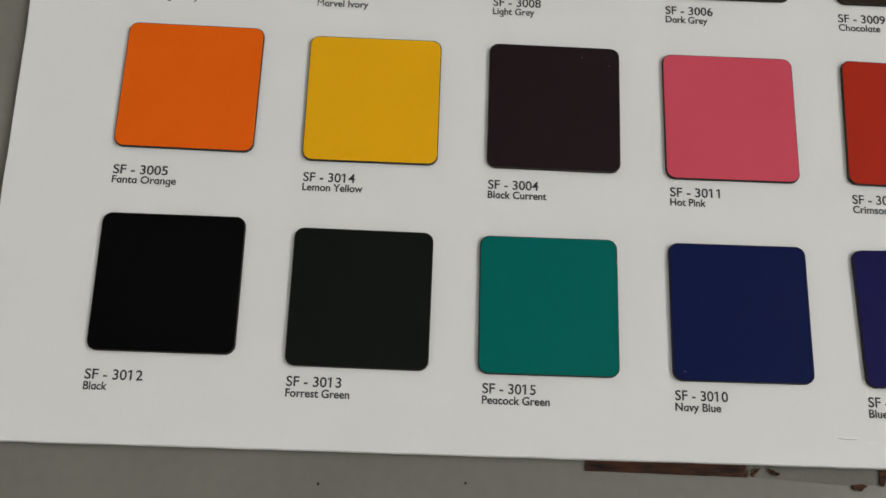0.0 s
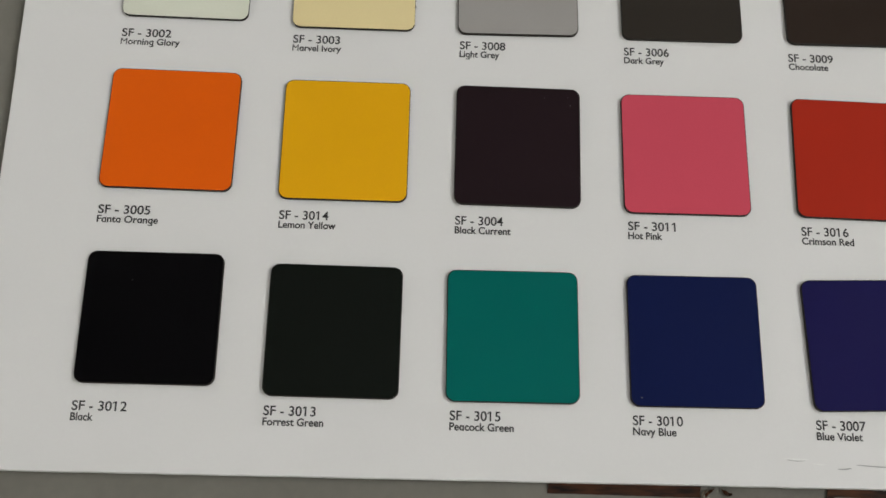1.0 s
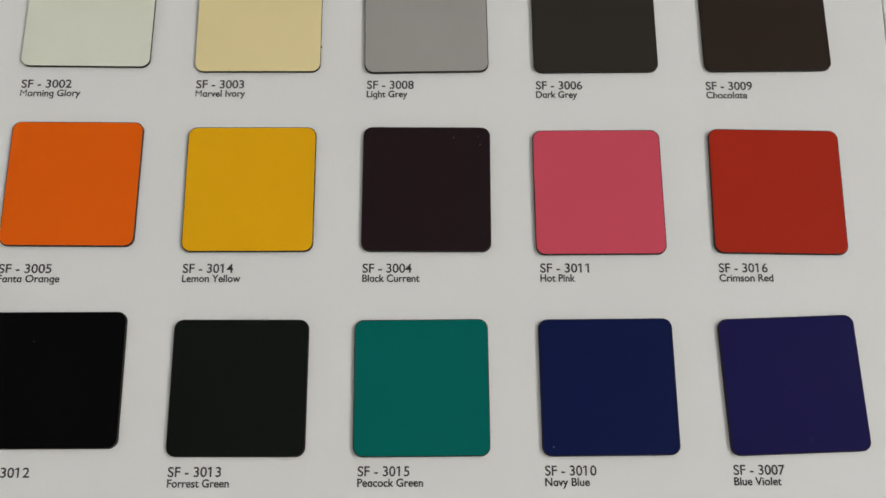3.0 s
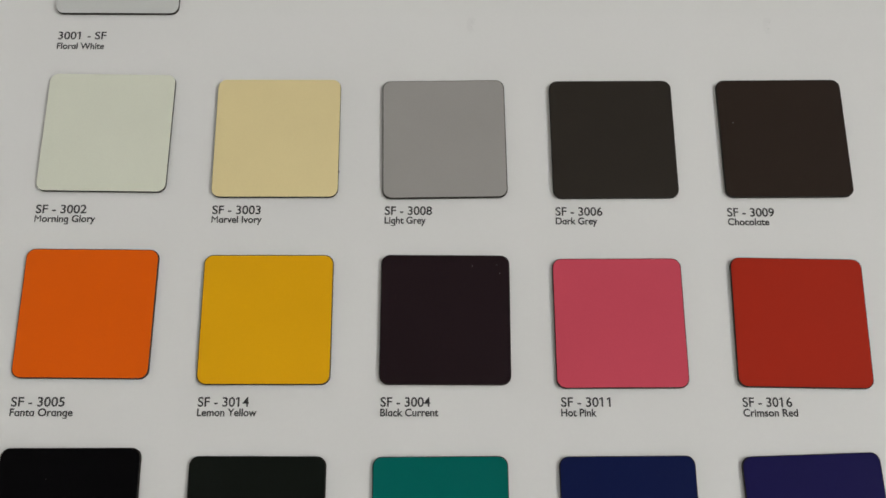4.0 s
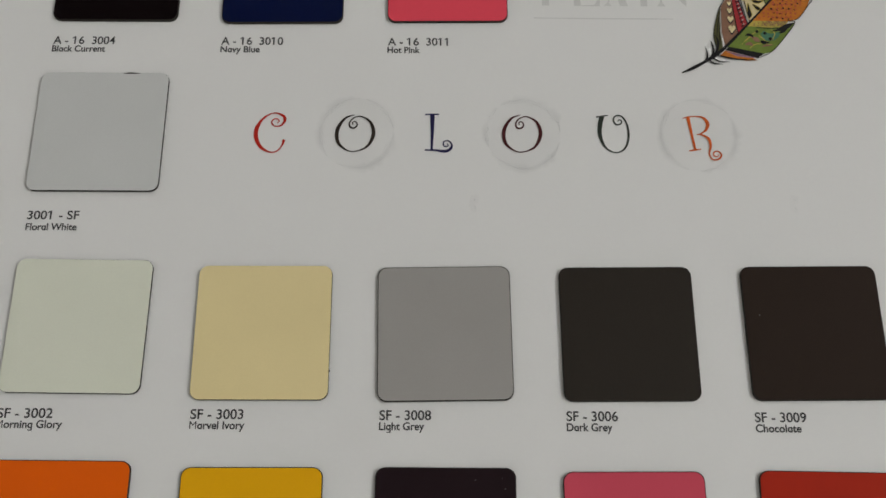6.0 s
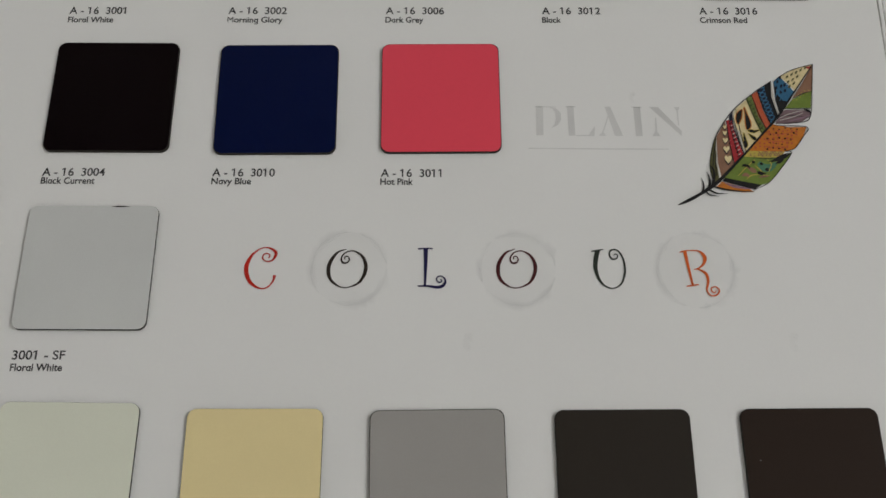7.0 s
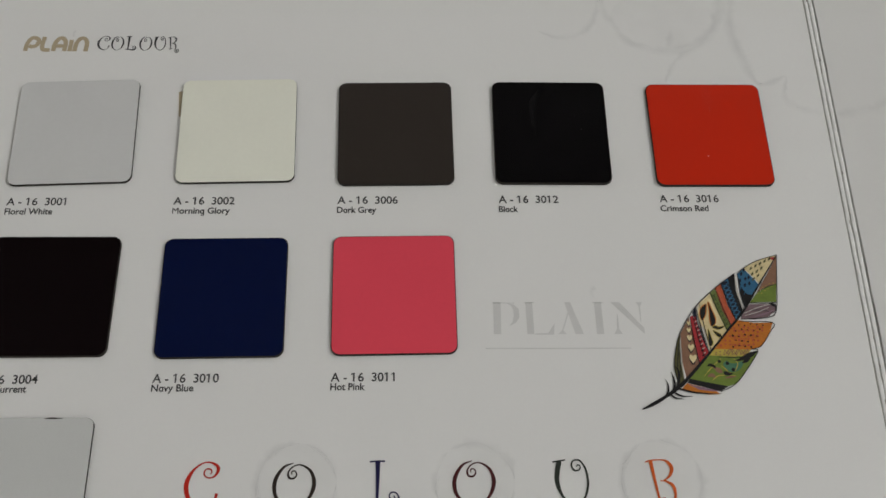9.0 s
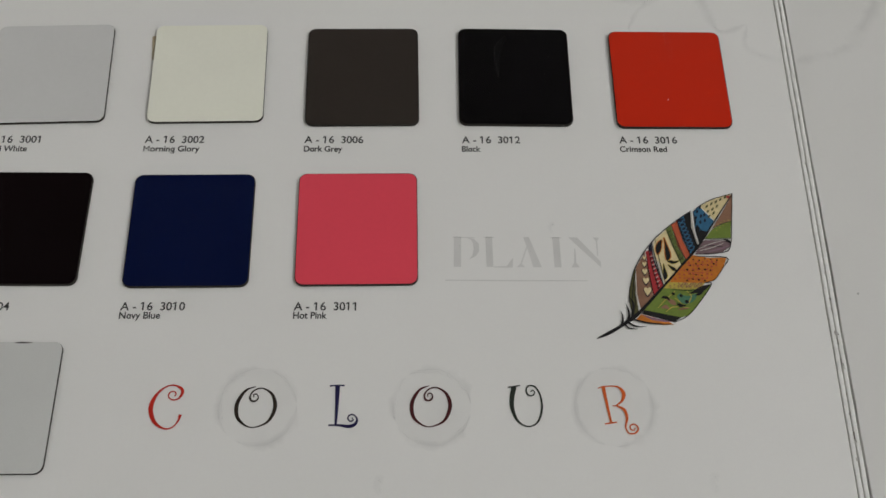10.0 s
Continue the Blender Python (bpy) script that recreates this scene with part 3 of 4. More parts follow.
for stroke in (
    [(5.148, 9.82, 0.04), (5.148, 9.628, 0.05), (5.225, 9.46, 0.055), (5.339, 9.262, 0.05), (5.54, 9.166, 0.06), (5.722, 9.148, 0.075), (5.886, 9.202, 0.06), (6.055, 9.29, 0.075), (6.186, 9.472, 0.07), (6.255, 9.711, 0.08), (6.289, 9.836, 0.07)],
    [(5.121, 9.82, 0.04), (5.073, 9.559, 0.05), (4.981, 9.39, 0.05), (4.842, 9.302, 0.045), (4.684, 9.287, 0.04), (4.53, 9.351, 0.01)],
    [(5.646, 8.795, 0.02), (5.728, 8.974, 0.035), (5.82, 9.091, 0.045), (5.935, 9.17, 0.06), (6.048, 9.237, 0.03)],
    [(6.398, 9.838, 0.10), (6.344, 9.576, 0.085), (6.338, 9.34, 0.075), (6.362, 9.175, 0.085), (6.412, 9.013, 0.08), (6.445, 8.886, 0.06), (6.506, 8.772, 0.04)],
    [(6.504, 8.76, 0.02), (6.615, 8.805, 0.04), (6.756, 8.87, 0.015)],
    [(5.717, 9.2, 0.05), (5.744, 9.3, 0.045), (5.764, 9.38, 0.015)],
    [(6.77, 8.863, 0.015), (6.728, 8.70, 0.04), (6.735, 8.606, 0.06), (6.827, 8.526, 0.05), (6.93, 8.487, 0.05), (7.035, 8.468, 0.06)],
):
    soft_stroke("watercolour_ring", stroke, page)
soft_stroke("watercolour_ring", [(7.166, 8.455, 0.08), (7.369, 8.478, 0.075), (7.519, 8.493, 0.10), (7.656, 8.57, 0.085), (7.751, 8.687, 0.11), (7.888, 8.896, 0.085), (7.964, 9.038, 0.07)], facing)
stain_pool(5.70, 9.50, 0.50, 0.33, 51)
# the looped brown print that begins on the facing page
bm = bmesh.new()
ribbon(bm, [(8.01 * U + 0.160 * U * math.cos(a), 9.178 * U + 0.078 * U * math.sin(a), 0.016 * U) for a in np.linspace(0.2, 6.2, 26)], ZP, 3)
part("print_loop", bm, BEIGE_DARK, facing)

# scuffs on the page
for pts, m in (([(5.21, -0.372, 0.004), (5.30, -0.378, 0.014), (5.39, -0.374, 0.004)], WHITE_MARK), ([(5.42, -0.405, 0.004), (5.48, -0.41, 0.012), (5.52, -0.405, 0.004)], WHITE_MARK),
               ([(5.74, -0.404, 0.004), (5.9, -0.413, 0.009), (6.2, -0.42, 0.004)], GREY_MARK), ([(5.6, -0.44, 0.004), (5.66, -0.437, 0.010), (5.7, -0.43, 0.004)], GREY_MARK),
               ([(5.23, -0.384, 0.003), (5.30, -0.390, 0.006), (5.36, -0.386, 0.003)], GREY_MARK)):
    bm = bmesh.new()
    ribbon(bm, [(x * U, y * U, w * U) for x, y, w in pts], ZP)
    part("scuff", bm, m, page)
bm = bmesh.new()
disc(bm, 7.28 * U, 6.10 * U, 0.009 * U, ZP, 7)
part("speck", bm, GREY_MARK, facing)
for x, y, s in ((3.44, 4.55, 61), (5.93, 4.57, 62)):
    stain_ring("smudge", x, y, 0.018, 0.05, STAIN_SOFT, 0, 330, 0.03, s)


# ---- the patterned feather ----
def fmap(u, v):
    return ((5.1772739 + 0.00163268 * u - 0.00013018 * v - 1.4e-7 * u * v) * U, (7.0869 + 7.801e-5 * u - 0.00170934 * v - 1.3e-7 * u * v) * U)


FK = 0.00166 * U
bm = bmesh.new()
ribbon(bm, [(*fmap(u, v), w * FK) for u, v, w in ((38, 804, 5), (95, 778, 17), (160, 742, 15), (215, 705, 20), (270, 660, 16), (400, 522, 11), (480, 432, 10), (560, 342, 12), (640, 222, 8), (746, 58, 3))], ZP + 0.0003, 8)
for k, s in enumerate((((160, 742, 10), (172, 715, 9), (170, 685, 6), (157, 660, 1)), ((195, 722, 14), (205, 690, 11), (200, 655, 8), (186, 626, 1)), ((218, 704, 14), (228, 650, 12), (222, 615, 8), (202, 592, 1)),
                       ((185, 735, 8), (210, 750, 8), (255, 754, 1)), ((200, 722, 9), (240, 740, 8), (298, 741, 1)), ((225, 706, 9), (300, 722, 9), (380, 728, 5), (442, 727, 1)))):
    ribbon(bm, [(*fmap(u, v), w * FK) for u, v, w in s], ZP + 0.00032 + 0.00002 * k, 5)
feather = part("feather_print", bm, BLACK_INK, page, "black quill of a printed patterned feather")


def pigment(name, r, g, b):
    return mat(name, tuple(c * 1.15 for c in srgb(r, g, b)), rough=0.6, spec=0.2, vary=0.15, scale=260, bump=0)


PIG = dict(olive=pigment("olive_ink", 84, 82, 50), mauve=pigment("mauve_brown_ink", 132, 98, 78), red=pigment("crimson_ink", 160, 48, 52), navy=pigment("blue_black_ink", 26, 30, 44),
           cream=pigment("cream_ink", 206, 190, 146), moss=pigment("moss_ink", 104, 116, 60), rust=pigment("rust_ink", 170, 82, 54), blue=pigment("blue_ink", 48, 96, 128),
           black=BLACK_INK, green=pigment("leaf_green_ink", 104, 122, 52), purple=pigment("purple_grey_ink", 112, 92, 96), orange=pigment("ochre_ink", 182, 108, 38),
           yellow=pigment("straw_ink", 176, 158, 74), lilac=pigment("lilac_ink", 132, 104, 118), white=pigment("pale_ink", 182, 178, 170), teal=pigment("teal_ink", 70, 112, 88))
PANELS = [
    ("olive", [(228, 690), (206, 610), (212, 530), (238, 432), (236, 560), (258, 668)]),
    ("mauve", [(240, 440), (285, 360), (300, 420), (334, 590), (268, 656), (248, 580)]),
    ("red", [(290, 356), (306, 350), (330, 430), (362, 556), (336, 590), (304, 430)]),
    ("navy", [(304, 336), (322, 308), (330, 380), (386, 536), (364, 558), (330, 420)]),
    ("white", [(322, 306), (340, 292), (342, 340), (396, 524), (386, 536), (332, 380)]),
    ("cream", [(338, 292), (398, 240), (440, 340), (482, 428), (394, 530), (344, 350)]),
    ("moss", [(396, 240), (424, 218), (460, 330), (504, 408), (480, 432), (438, 340)]),
    ("rust", [(424, 216), (454, 196), (486, 300), (528, 380), (504, 408), (460, 326)]),
    ("blue", [(454, 194), (492, 166), (516, 270), (552, 350), (528, 380), (486, 296)]),
    ("black", [(490, 166), (525, 144), (530, 230), (566, 332), (552, 352), (514, 270)]),
    ("black", [(540, 150), (570, 186), (640, 226), (604, 282), (574, 322), (552, 250)]),
    ("blue", [(540, 148), (572, 120), (612, 160), (652, 206), (620, 256), (590, 250), (564, 220)]),
    ("cream", [(572, 120), (640, 84), (706, 64), (742, 60), (700, 130), (656, 200), (610, 150)]),
    ("mauve", [(746, 60), (742, 210), (700, 214), (640, 240), (690, 160)]),
    ("green", [(742, 200), (739, 292), (602, 292), (640, 244), (700, 214)]),
    ("purple", [(600, 300), (736, 302), (735, 336), (690, 366), (620, 376), (552, 372), (572, 330)]),
    ("orange", [(534, 376), (620, 392), (716, 393), (700, 440), (655, 506), (602, 520), (408, 516), (480, 436)]),
    ("yellow", [(406, 516), (602, 520), (576, 556), (430, 556), (378, 548)]),
    ("green", [(378, 546), (560, 556), (600, 540), (636, 527), (580, 610), (516, 682), (470, 694), (272, 660)]),
    ("black", [(286, 658), (480, 692), (440, 716), (270, 676)]),
    ("orange", [(268, 678), (410, 712), (440, 728), (380, 731), (240, 708)]),
    ("lilac", [(270, 682), (330, 694), (436, 714), (400, 716), (330, 708)]),
]
for k, (colour, pts) in enumerate(PANELS):
    bm = bmesh.new()
    fill(bm, [fmap(*q) for q in pts], ZP + 0.00002 + 0.000004 * k)
    part("feather_panel", bm, PIG[colour], feather)


LAYERS = [ZP + 0.00014]


def pattern(colour, strokes=(), dots=()):
    bm = bmesh.new()
    LAYERS[0] += 0.000004
    for k, s in enumerate(strokes):
        ribbon(bm, [(*fmap(u, v), w * FK) for u, v, w in s], LAYERS[0] + 0.0000003 * k, 4)
    for k, (u, v, r) in enumerate(dots):
        disc(bm, *fmap(u, v), r * FK, LAYERS[0] + 0.000002, 8)
    tagged(part("feather_pattern", bm, PIG[colour], feather), kind="stuff")


pattern("black", [[(306 + 13 * i * 0.42, 372 + 22 * i, 6), (322 + 13 * i * 0.42, 366 + 22 * i, 5)] for i in range(9)])
pattern("white", [[(314 + 6 * i, 384 + 22 * i, 4), (330 + 5.6 * i, 376 + 22 * i, 3)] for i in range(8)])
# lattice on the moss band, scales on the blue bands
pattern("black", [[(402 + 10 * i, 262 + 20 * i, 3), (424 + 9 * i, 246 + 20 * i, 3)] for i in range(9)] + [[(402 + 9 * i, 246 + 20 * i, 2), (426 + 9 * i, 262 + 20 * i, 2)] for i in range(8)])
pattern("red", [[(712, 70, 4), (725, 74, 16), (738, 66, 4)]])
pattern("black", [[(700, 300, 6), (722, 306, 16), (736, 316, 8), (734, 336, 3)], [(570, 336, 2), (640, 330, 4), (735, 344, 2)]])
pattern("white", [[(572, 344, 3), (640, 318, 4), (712, 302, 2)], [(575, 356, 3), (640, 340, 4), (700, 318, 2)]])
pattern("lilac", [[(620, 362, 2), (680, 348, 8), (732, 330, 3)]])
pattern("black", [[(222, 600, 3), (228, 520, 5), (240, 450, 2)], [(240, 650, 3), (236, 580, 4), (240, 500, 2)]])
pattern("white", [[(256, 660, 2), (244, 580, 5), (238, 480, 2)], [(528, 150, 6), (540, 240, 8), (570, 330, 4)]])
# drops, hearts, nets and veins of the bands
bm = bmesh.new()
fill(bm, [fmap(*q) for q in [(304, 375), (319, 354), (331, 405), (355, 472), (385, 536), (358, 565), (331, 510), (310, 446)]], ZP + 0.00012)
part("feather_panel", bm, PIG["red"], feather)
pattern("cream", [[(354, 310, 38.1), (354, 354, 38.1), (372, 405, 38.1)], [(390, 295, 38.1), (414, 355, 38.1), (432, 406, 38.1)], [(390, 423, 38.1), (402, 473, 38.1), (402, 507, 38.1)], [(420, 423, 38.1), (444, 435, 38.1)]])
pattern("orange", [[(375, 295, 10.5), (363, 316, 29.3), (357, 340, 35.2), (354, 360, 24.9), (354, 375, 10.5)], [(386, 283, 10.5), (396, 322, 19), (405, 358, 32.2), (408, 385, 32.2), (402, 405, 14.7)]])
pattern("yellow", [[(467, 406, 7), (441, 415, 19), (420, 411, 21.6), (405, 411, 8.1)], [(408, 426, 7), (426, 441, 19), (441, 452, 24.4), (450, 458, 10.9)], [(384, 420, 7), (390, 458, 19), (396, 484, 24.4), (394, 502, 10.9)]])
pattern("black", [[(375, 295, 1.8), (363, 316, 20.5), (357, 340, 26.4), (354, 360, 16.1), (354, 375, 1.8)], [(386, 283, 1.8), (396, 322, 10.3), (405, 358, 23.4), (408, 385, 23.4), (402, 405, 5.9)], [(467, 406, 1.6), (441, 415, 13.1), (420, 411, 15.6), (405, 411, 2.5)], [(408, 426, 1.6), (426, 441, 13.1), (441, 452, 18.2), (450, 458, 5.3)], [(384, 420, 1.6), (390, 458, 13.1), (396, 484, 18.2), (394, 502, 5.3)]])
pattern("navy", [[(272, 383, 4.4), (278, 395, 5.9), (283, 404, 4.4), (289, 395, 5.9), (294, 384, 4.4)], [(271, 416, 4.4), (277, 429, 5.9), (284, 440, 4.4), (290, 430, 5.9), (296, 416, 4.4)], [(271, 455, 4.4), (279, 470, 5.9), (287, 482, 4.4), (294, 470, 5.9), (302, 455, 4.4)], [(274, 501, 4.4), (284, 519, 5.9), (293, 533, 4.4), (302, 519, 5.9), (311, 501, 4.4)], [(280, 554, 4.4), (292, 574, 5.9), (302, 591, 4.4), (313, 574, 5.9), (324, 554, 4.4)]])
pattern("cream", [[(277, 380, 4.4), (279, 386, 9.7), (282, 394, 6.2), (283, 401, 1.5)], [(289, 380, 4.4), (288, 387, 9.7), (285, 395, 6.2), (283, 401, 1.5)], [(276, 412, 5.1), (278, 419, 11.3), (282, 428, 7.2), (284, 436, 1.5)], [(290, 412, 5.1), (289, 419, 11.3), (285, 429, 7.2), (284, 436, 1.5)], [(278, 449, 6.2), (280, 457, 13.7), (285, 469, 8.7), (287, 477, 1.5)], [(295, 449, 6.2), (293, 458, 13.7), (289, 469, 8.7), (287, 477, 1.5)], [(283, 494, 7.3), (285, 504, 16.1), (291, 517, 10.3), (293, 528, 1.5)], [(303, 494, 7.3), (301, 504, 16.1), (295, 517, 10.3), (293, 528, 1.5)], [(290, 544, 8.8), (293, 556, 19.3), (299, 572, 12.3), (302, 584, 1.5)], [(314, 544, 8.8), (311, 556, 19.3), (305, 572, 12.3), (302, 584, 1.5)]])
pattern("navy", [[(469, 185, 38.1), (505, 276, 41), (535, 360, 35.2)]])
pattern("blue", [[(460, 203, 5), (498, 212, 5), (476, 244, 5), (514, 253, 5), (492, 285, 5), (530, 294, 5), (507, 325, 5), (546, 334, 5), (523, 365, 5)], [(490, 191, 5), (468, 223, 5), (506, 232, 5), (484, 264, 5), (522, 273, 5), (499, 305, 5), (538, 314, 5), (515, 345, 5), (553, 354, 5)]])
pattern("navy", [[(562, 137, 1.8), (561, 147, 12.3), (559, 157, 2.9)], [(582, 162, 1.8), (582, 172, 12.3), (579, 182, 2.9)], [(556, 170, 1.8), (555, 180, 12.3), (553, 190, 2.9)], [(579, 195, 1.8), (579, 205, 12.3), (577, 215, 2.9)], [(603, 186, 1.8), (602, 197, 12.3), (600, 206, 2.9)], [(600, 156, 1.8), (599, 166, 12.3), (597, 176, 2.9)], [(576, 116, 1.8), (575, 126, 12.3), (573, 136, 2.9)]])
pattern("olive", [[(618, 112, 1.8), (612, 121, 10), (606, 130, 1.8)], [(642, 100, 1.8), (636, 109, 10), (630, 118, 1.8)], [(666, 89, 1.8), (660, 98, 10), (654, 107, 1.8)], [(690, 77, 1.8), (684, 86, 10), (678, 95, 1.8)], [(624, 140, 1.8), (618, 149, 10), (612, 158, 1.8)], [(648, 128, 1.8), (642, 137, 10), (636, 146, 1.8)], [(672, 113, 1.8), (666, 122, 10), (660, 131, 1.8)], [(630, 167, 1.8), (624, 176, 10), (618, 185, 1.8)], [(654, 149, 1.8), (648, 158, 10), (642, 167, 1.8)], [(714, 66, 1.8), (708, 75, 10), (702, 84, 1.8)]])
pattern("blue", [[(562, 199, 9.4), (556, 217, 5.9), (550, 235, 1.2)], [(586, 217, 9.4), (580, 235, 5.9), (574, 253, 1.2)], [(609, 212, 9.4), (603, 230, 5.9), (597, 248, 1.2)], [(627, 194, 9.4), (621, 212, 5.9), (615, 230, 1.2)]])
pattern("mauve", [[(735, 66, 2.9), (723, 151, 20.5), (675, 201, 17.6), (657, 225, 2.9)], [(741, 76, 2.9), (738, 136, 11.7), (729, 182, 2.9)]])
pattern("yellow", (), [(657, 231, 3.2), (672, 219, 3.2), (687, 211, 3.2), (705, 202, 3.2), (645, 249, 3.2), (663, 249, 2.9), (681, 234, 3.2), (699, 226, 2.9), (717, 217, 2.9), (726, 199, 2.9)])
pattern("rust", [[(497, 418, 2.3), (562, 430, 4.1), (657, 419, 2.3)], [(482, 458, 2.3), (562, 470, 4.1), (640, 459, 2.3)], [(491, 493, 2.3), (548, 502, 3.5), (622, 499, 2.3)]])
pattern("black", (), [(540, 401, 4.4), (571, 405, 4.4), (602, 397, 4.4), (633, 401, 4.4), (665, 405, 4.4), (524, 431, 5.1), (555, 423, 5.1), (586, 427, 5.1), (617, 431, 5.1), (648, 424, 5.1), (509, 453, 5.9), (540, 457, 5.9), (571, 449, 5.9), (602, 453, 5.9), (634, 457, 5.9), (524, 475, 4.4), (555, 479, 4.4), (586, 483, 4.4), (617, 475, 4.4), (509, 508, 5.1), (540, 501, 5.1), (571, 505, 5.1), (602, 509, 5.1)])
pattern("mauve", [[(462, 519, 3.8), (483, 542, 3.8), (503, 519, 3.8), (524, 542, 3.8), (545, 519, 3.8), (565, 542, 3.8), (586, 519, 3.8)], [(472, 542, 3.8), (493, 519, 3.8), (514, 542, 3.8), (534, 519, 3.8), (555, 542, 3.8), (576, 519, 3.8), (597, 542, 3.8)]])
pattern("green", [[(391, 630, 23.4), (459, 596, 46.9), (539, 573, 46.9), (580, 567, 23.4)]])
pattern("teal", [[(462, 579, 23.4), (492, 604, 44), (527, 601, 35.2), (557, 579, 11.7)]])
pattern("mauve", [[(403, 602, 5.9), (433, 619, 26.4), (450, 630, 8.8)], [(374, 647, 5.9), (397, 641, 20.5), (415, 653, 5.9)], [(462, 655, 2.9), (492, 649, 11.7), (521, 646, 2.9)]])
pattern("yellow", [[(356, 647, 1.8), (391, 610, 4.4), (444, 562, 2.3)], [(397, 667, 1.8), (427, 644, 4.7), (462, 641, 2.9), (492, 629, 1.8)], [(444, 596, 1.8), (471, 616, 4.4), (486, 641, 3.5), (521, 643, 1.8)], [(509, 562, 1.8), (530, 587, 4.1), (515, 624, 2.9)]])
pattern("black", [[(373, 599, 1.8), (388, 593, 14.7), (409, 599, 11.7), (415, 610, 2.9)], [(456, 624, 1.8), (468, 632, 20.5), (489, 635, 11.7), (504, 632, 1.8)], [(515, 573, 1.8), (545, 567, 14.7), (586, 550, 26.4), (610, 539, 17.6), (631, 528, 1.8)], [(551, 584, 1.8), (574, 573, 17.6), (598, 553, 5.9)]], [(435, 576, 8.2), (477, 585, 8.8), (507, 615, 10)])
pattern("rust", (), [(470 + 24 * i + 11 * (j % 2) - 12 * j, 410 + 21 * j + 3 * ((i + j) % 3), 4.5 + (i * 5 + j * 3) % 3) for i in range(9) for j in range(5) if 505 - 20 * j < 470 + 24 * i - 12 * j < 690 - 16 * j])
pattern("mauve", (), [(420 + 21 * i, 534 + 12 * ((i + k) % 2) - 4 * k, 3.5) for i in range(8) for k in (0, 1)])
# dark seams between the bands
pattern("black", [[(u0, v0, 2), ((u0 + u1) / 2 - 4, (v0 + v1) / 2, 4), (u1, v1, 3)] for u0, v0, u1, v1 in
                  ((290, 356, 336, 590), (306, 350, 362, 556), (322, 308, 386, 536), (340, 292, 396, 524), (398, 240, 482, 428), (424, 216, 504, 408), (454, 194, 528, 380))]
        + [[(600, 294, 3), (670, 297, 4), (738, 296, 3)], [(640, 242, 2), (700, 214, 3), (742, 206, 2)], [(430, 554, 2), (500, 558, 4), (574, 556, 3)]])
# the dark outline of the vanes
pattern("black", [[(228, 690, 4), (206, 610, 4), (212, 530, 4), (240, 432, 4), (322, 306, 4), (430, 210, 4), (526, 144, 4)], [(540, 148, 3), (572, 120, 4), (640, 84, 4), (747, 56, 4)],
                  [(746, 57, 4), (744, 180, 4), (737, 334, 4), (690, 367, 5), (552, 374, 3)], [(545, 385, 3), (716, 393, 5), (700, 440, 4), (658, 500, 4), (628, 514, 3), (600, 519, 2)],
                  [(602, 520, 2), (636, 527, 5), (580, 610, 4), (516, 682, 4), (440, 718, 3)]])

# ---- the colour chips ----
WORDS = {"Black": "black", "Forrest Green": "very dark green", "Peacock Green": "peacock green", "Navy Blue": "navy blue", "Blue Violet": "dark blue violet", "Fanta Orange": "bright orange",
         "Lemon Yellow": "lemon yellow", "Black Current": "blackish plum", "Hot Pink": "hot pink", "Crimson Red": "crimson red", "Morning Glory": "pale greenish ivory",
         "Marvel Ivory": "light yellow ivory", "Light Grey": "light warm grey", "Dark Grey": "dark grey", "Chocolate": "dark chocolate brown", "Floral White": "cool greyish white"}
THICK = 0.0017


def chip_meshes(w, h, rim):
    """The dark core with its cut rim, and the coloured face of a chip."""
    core_bm, face_bm = bmesh.new(), bmesh.new()
    top = THICK - 0.0001
    stack(core_bm, [(rounded(w - 0.0002, h - 0.0002, 0.0034), 0.0), (rounded(w, h, 0.0035), 0.0003), (rounded(w, h, 0.0035), top - 0.0002), (rounded(w - rim, h - rim, 0.0034), top)])
    stack(face_bm, [(rounded(w - rim, h - rim, 0.0034), top), (rounded(w - rim, h - rim, 0.0034), top + 0.00004), (rounded(w - rim - 0.0002, h - rim - 0.0002, 0.0033), THICK)])
    core_me, face_me = bpy.data.meshes.new("core"), bpy.data.meshes.new("face")
    core_bm.to_mesh(core_me)
    face_bm.to_mesh(face_me)
    core_bm.free()
    face_bm.free()
    core_me.materials.append(CORE)
    return core_me, face_me


PALE_CHIPS = {("b", 0), ("b", 1), ("a", 0), ("f", 0), ("f", 1)}
CHIP_MESH = {(row, col): chip_meshes(CHIP_W[col] * U, tall * U, 0.0002 if (row, col) in PALE_CHIPS else 0.0006) for row, (tall, chips) in ROWS_OF_CHIPS.items() for col in range(len(chips))}
CHIPS = {}
for finish, rows_of in (("matt", SF), ("glossy", A16)):
    for row, col, code, name, rgb in rows_of:
        base = tuple(min(0.85, c * 0.96) for c in srgb(*rgb))
        if finish == "matt":
            m = mat(finish + "_" + name.lower().replace(" ", "_") + "_laminate", base, rough=0.5, spec=0.06, vary=0.03, scale=30, fine=1600, bump=0.06)
        else:
            m = mat(finish + "_" + name.lower().replace(" ", "_") + "_laminate", base, rough=0.14, spec=0.08, vary=0.02, scale=30, fine=500, bump=0.01)
        cx, cy, turn = ROWS_OF_CHIPS[row][1][col]
        chip = tagged(new("colour_chip"), finish + " " + WORDS[name] + " square laminate chip glued on the white board", "colour chip", "laminate colour chips on the board")
        chip.matrix_basis = pose(cx * U, cy * U, ZB, 0, 0, turn)
        core = new("core", CHIP_MESH[row, col][0])
        core.parent = chip
        me = CHIP_MESH[row, col][1]
        me.materials.append(m)
        face = new("face", me)
        face.parent = chip
        CHIPS[row, col] = chip


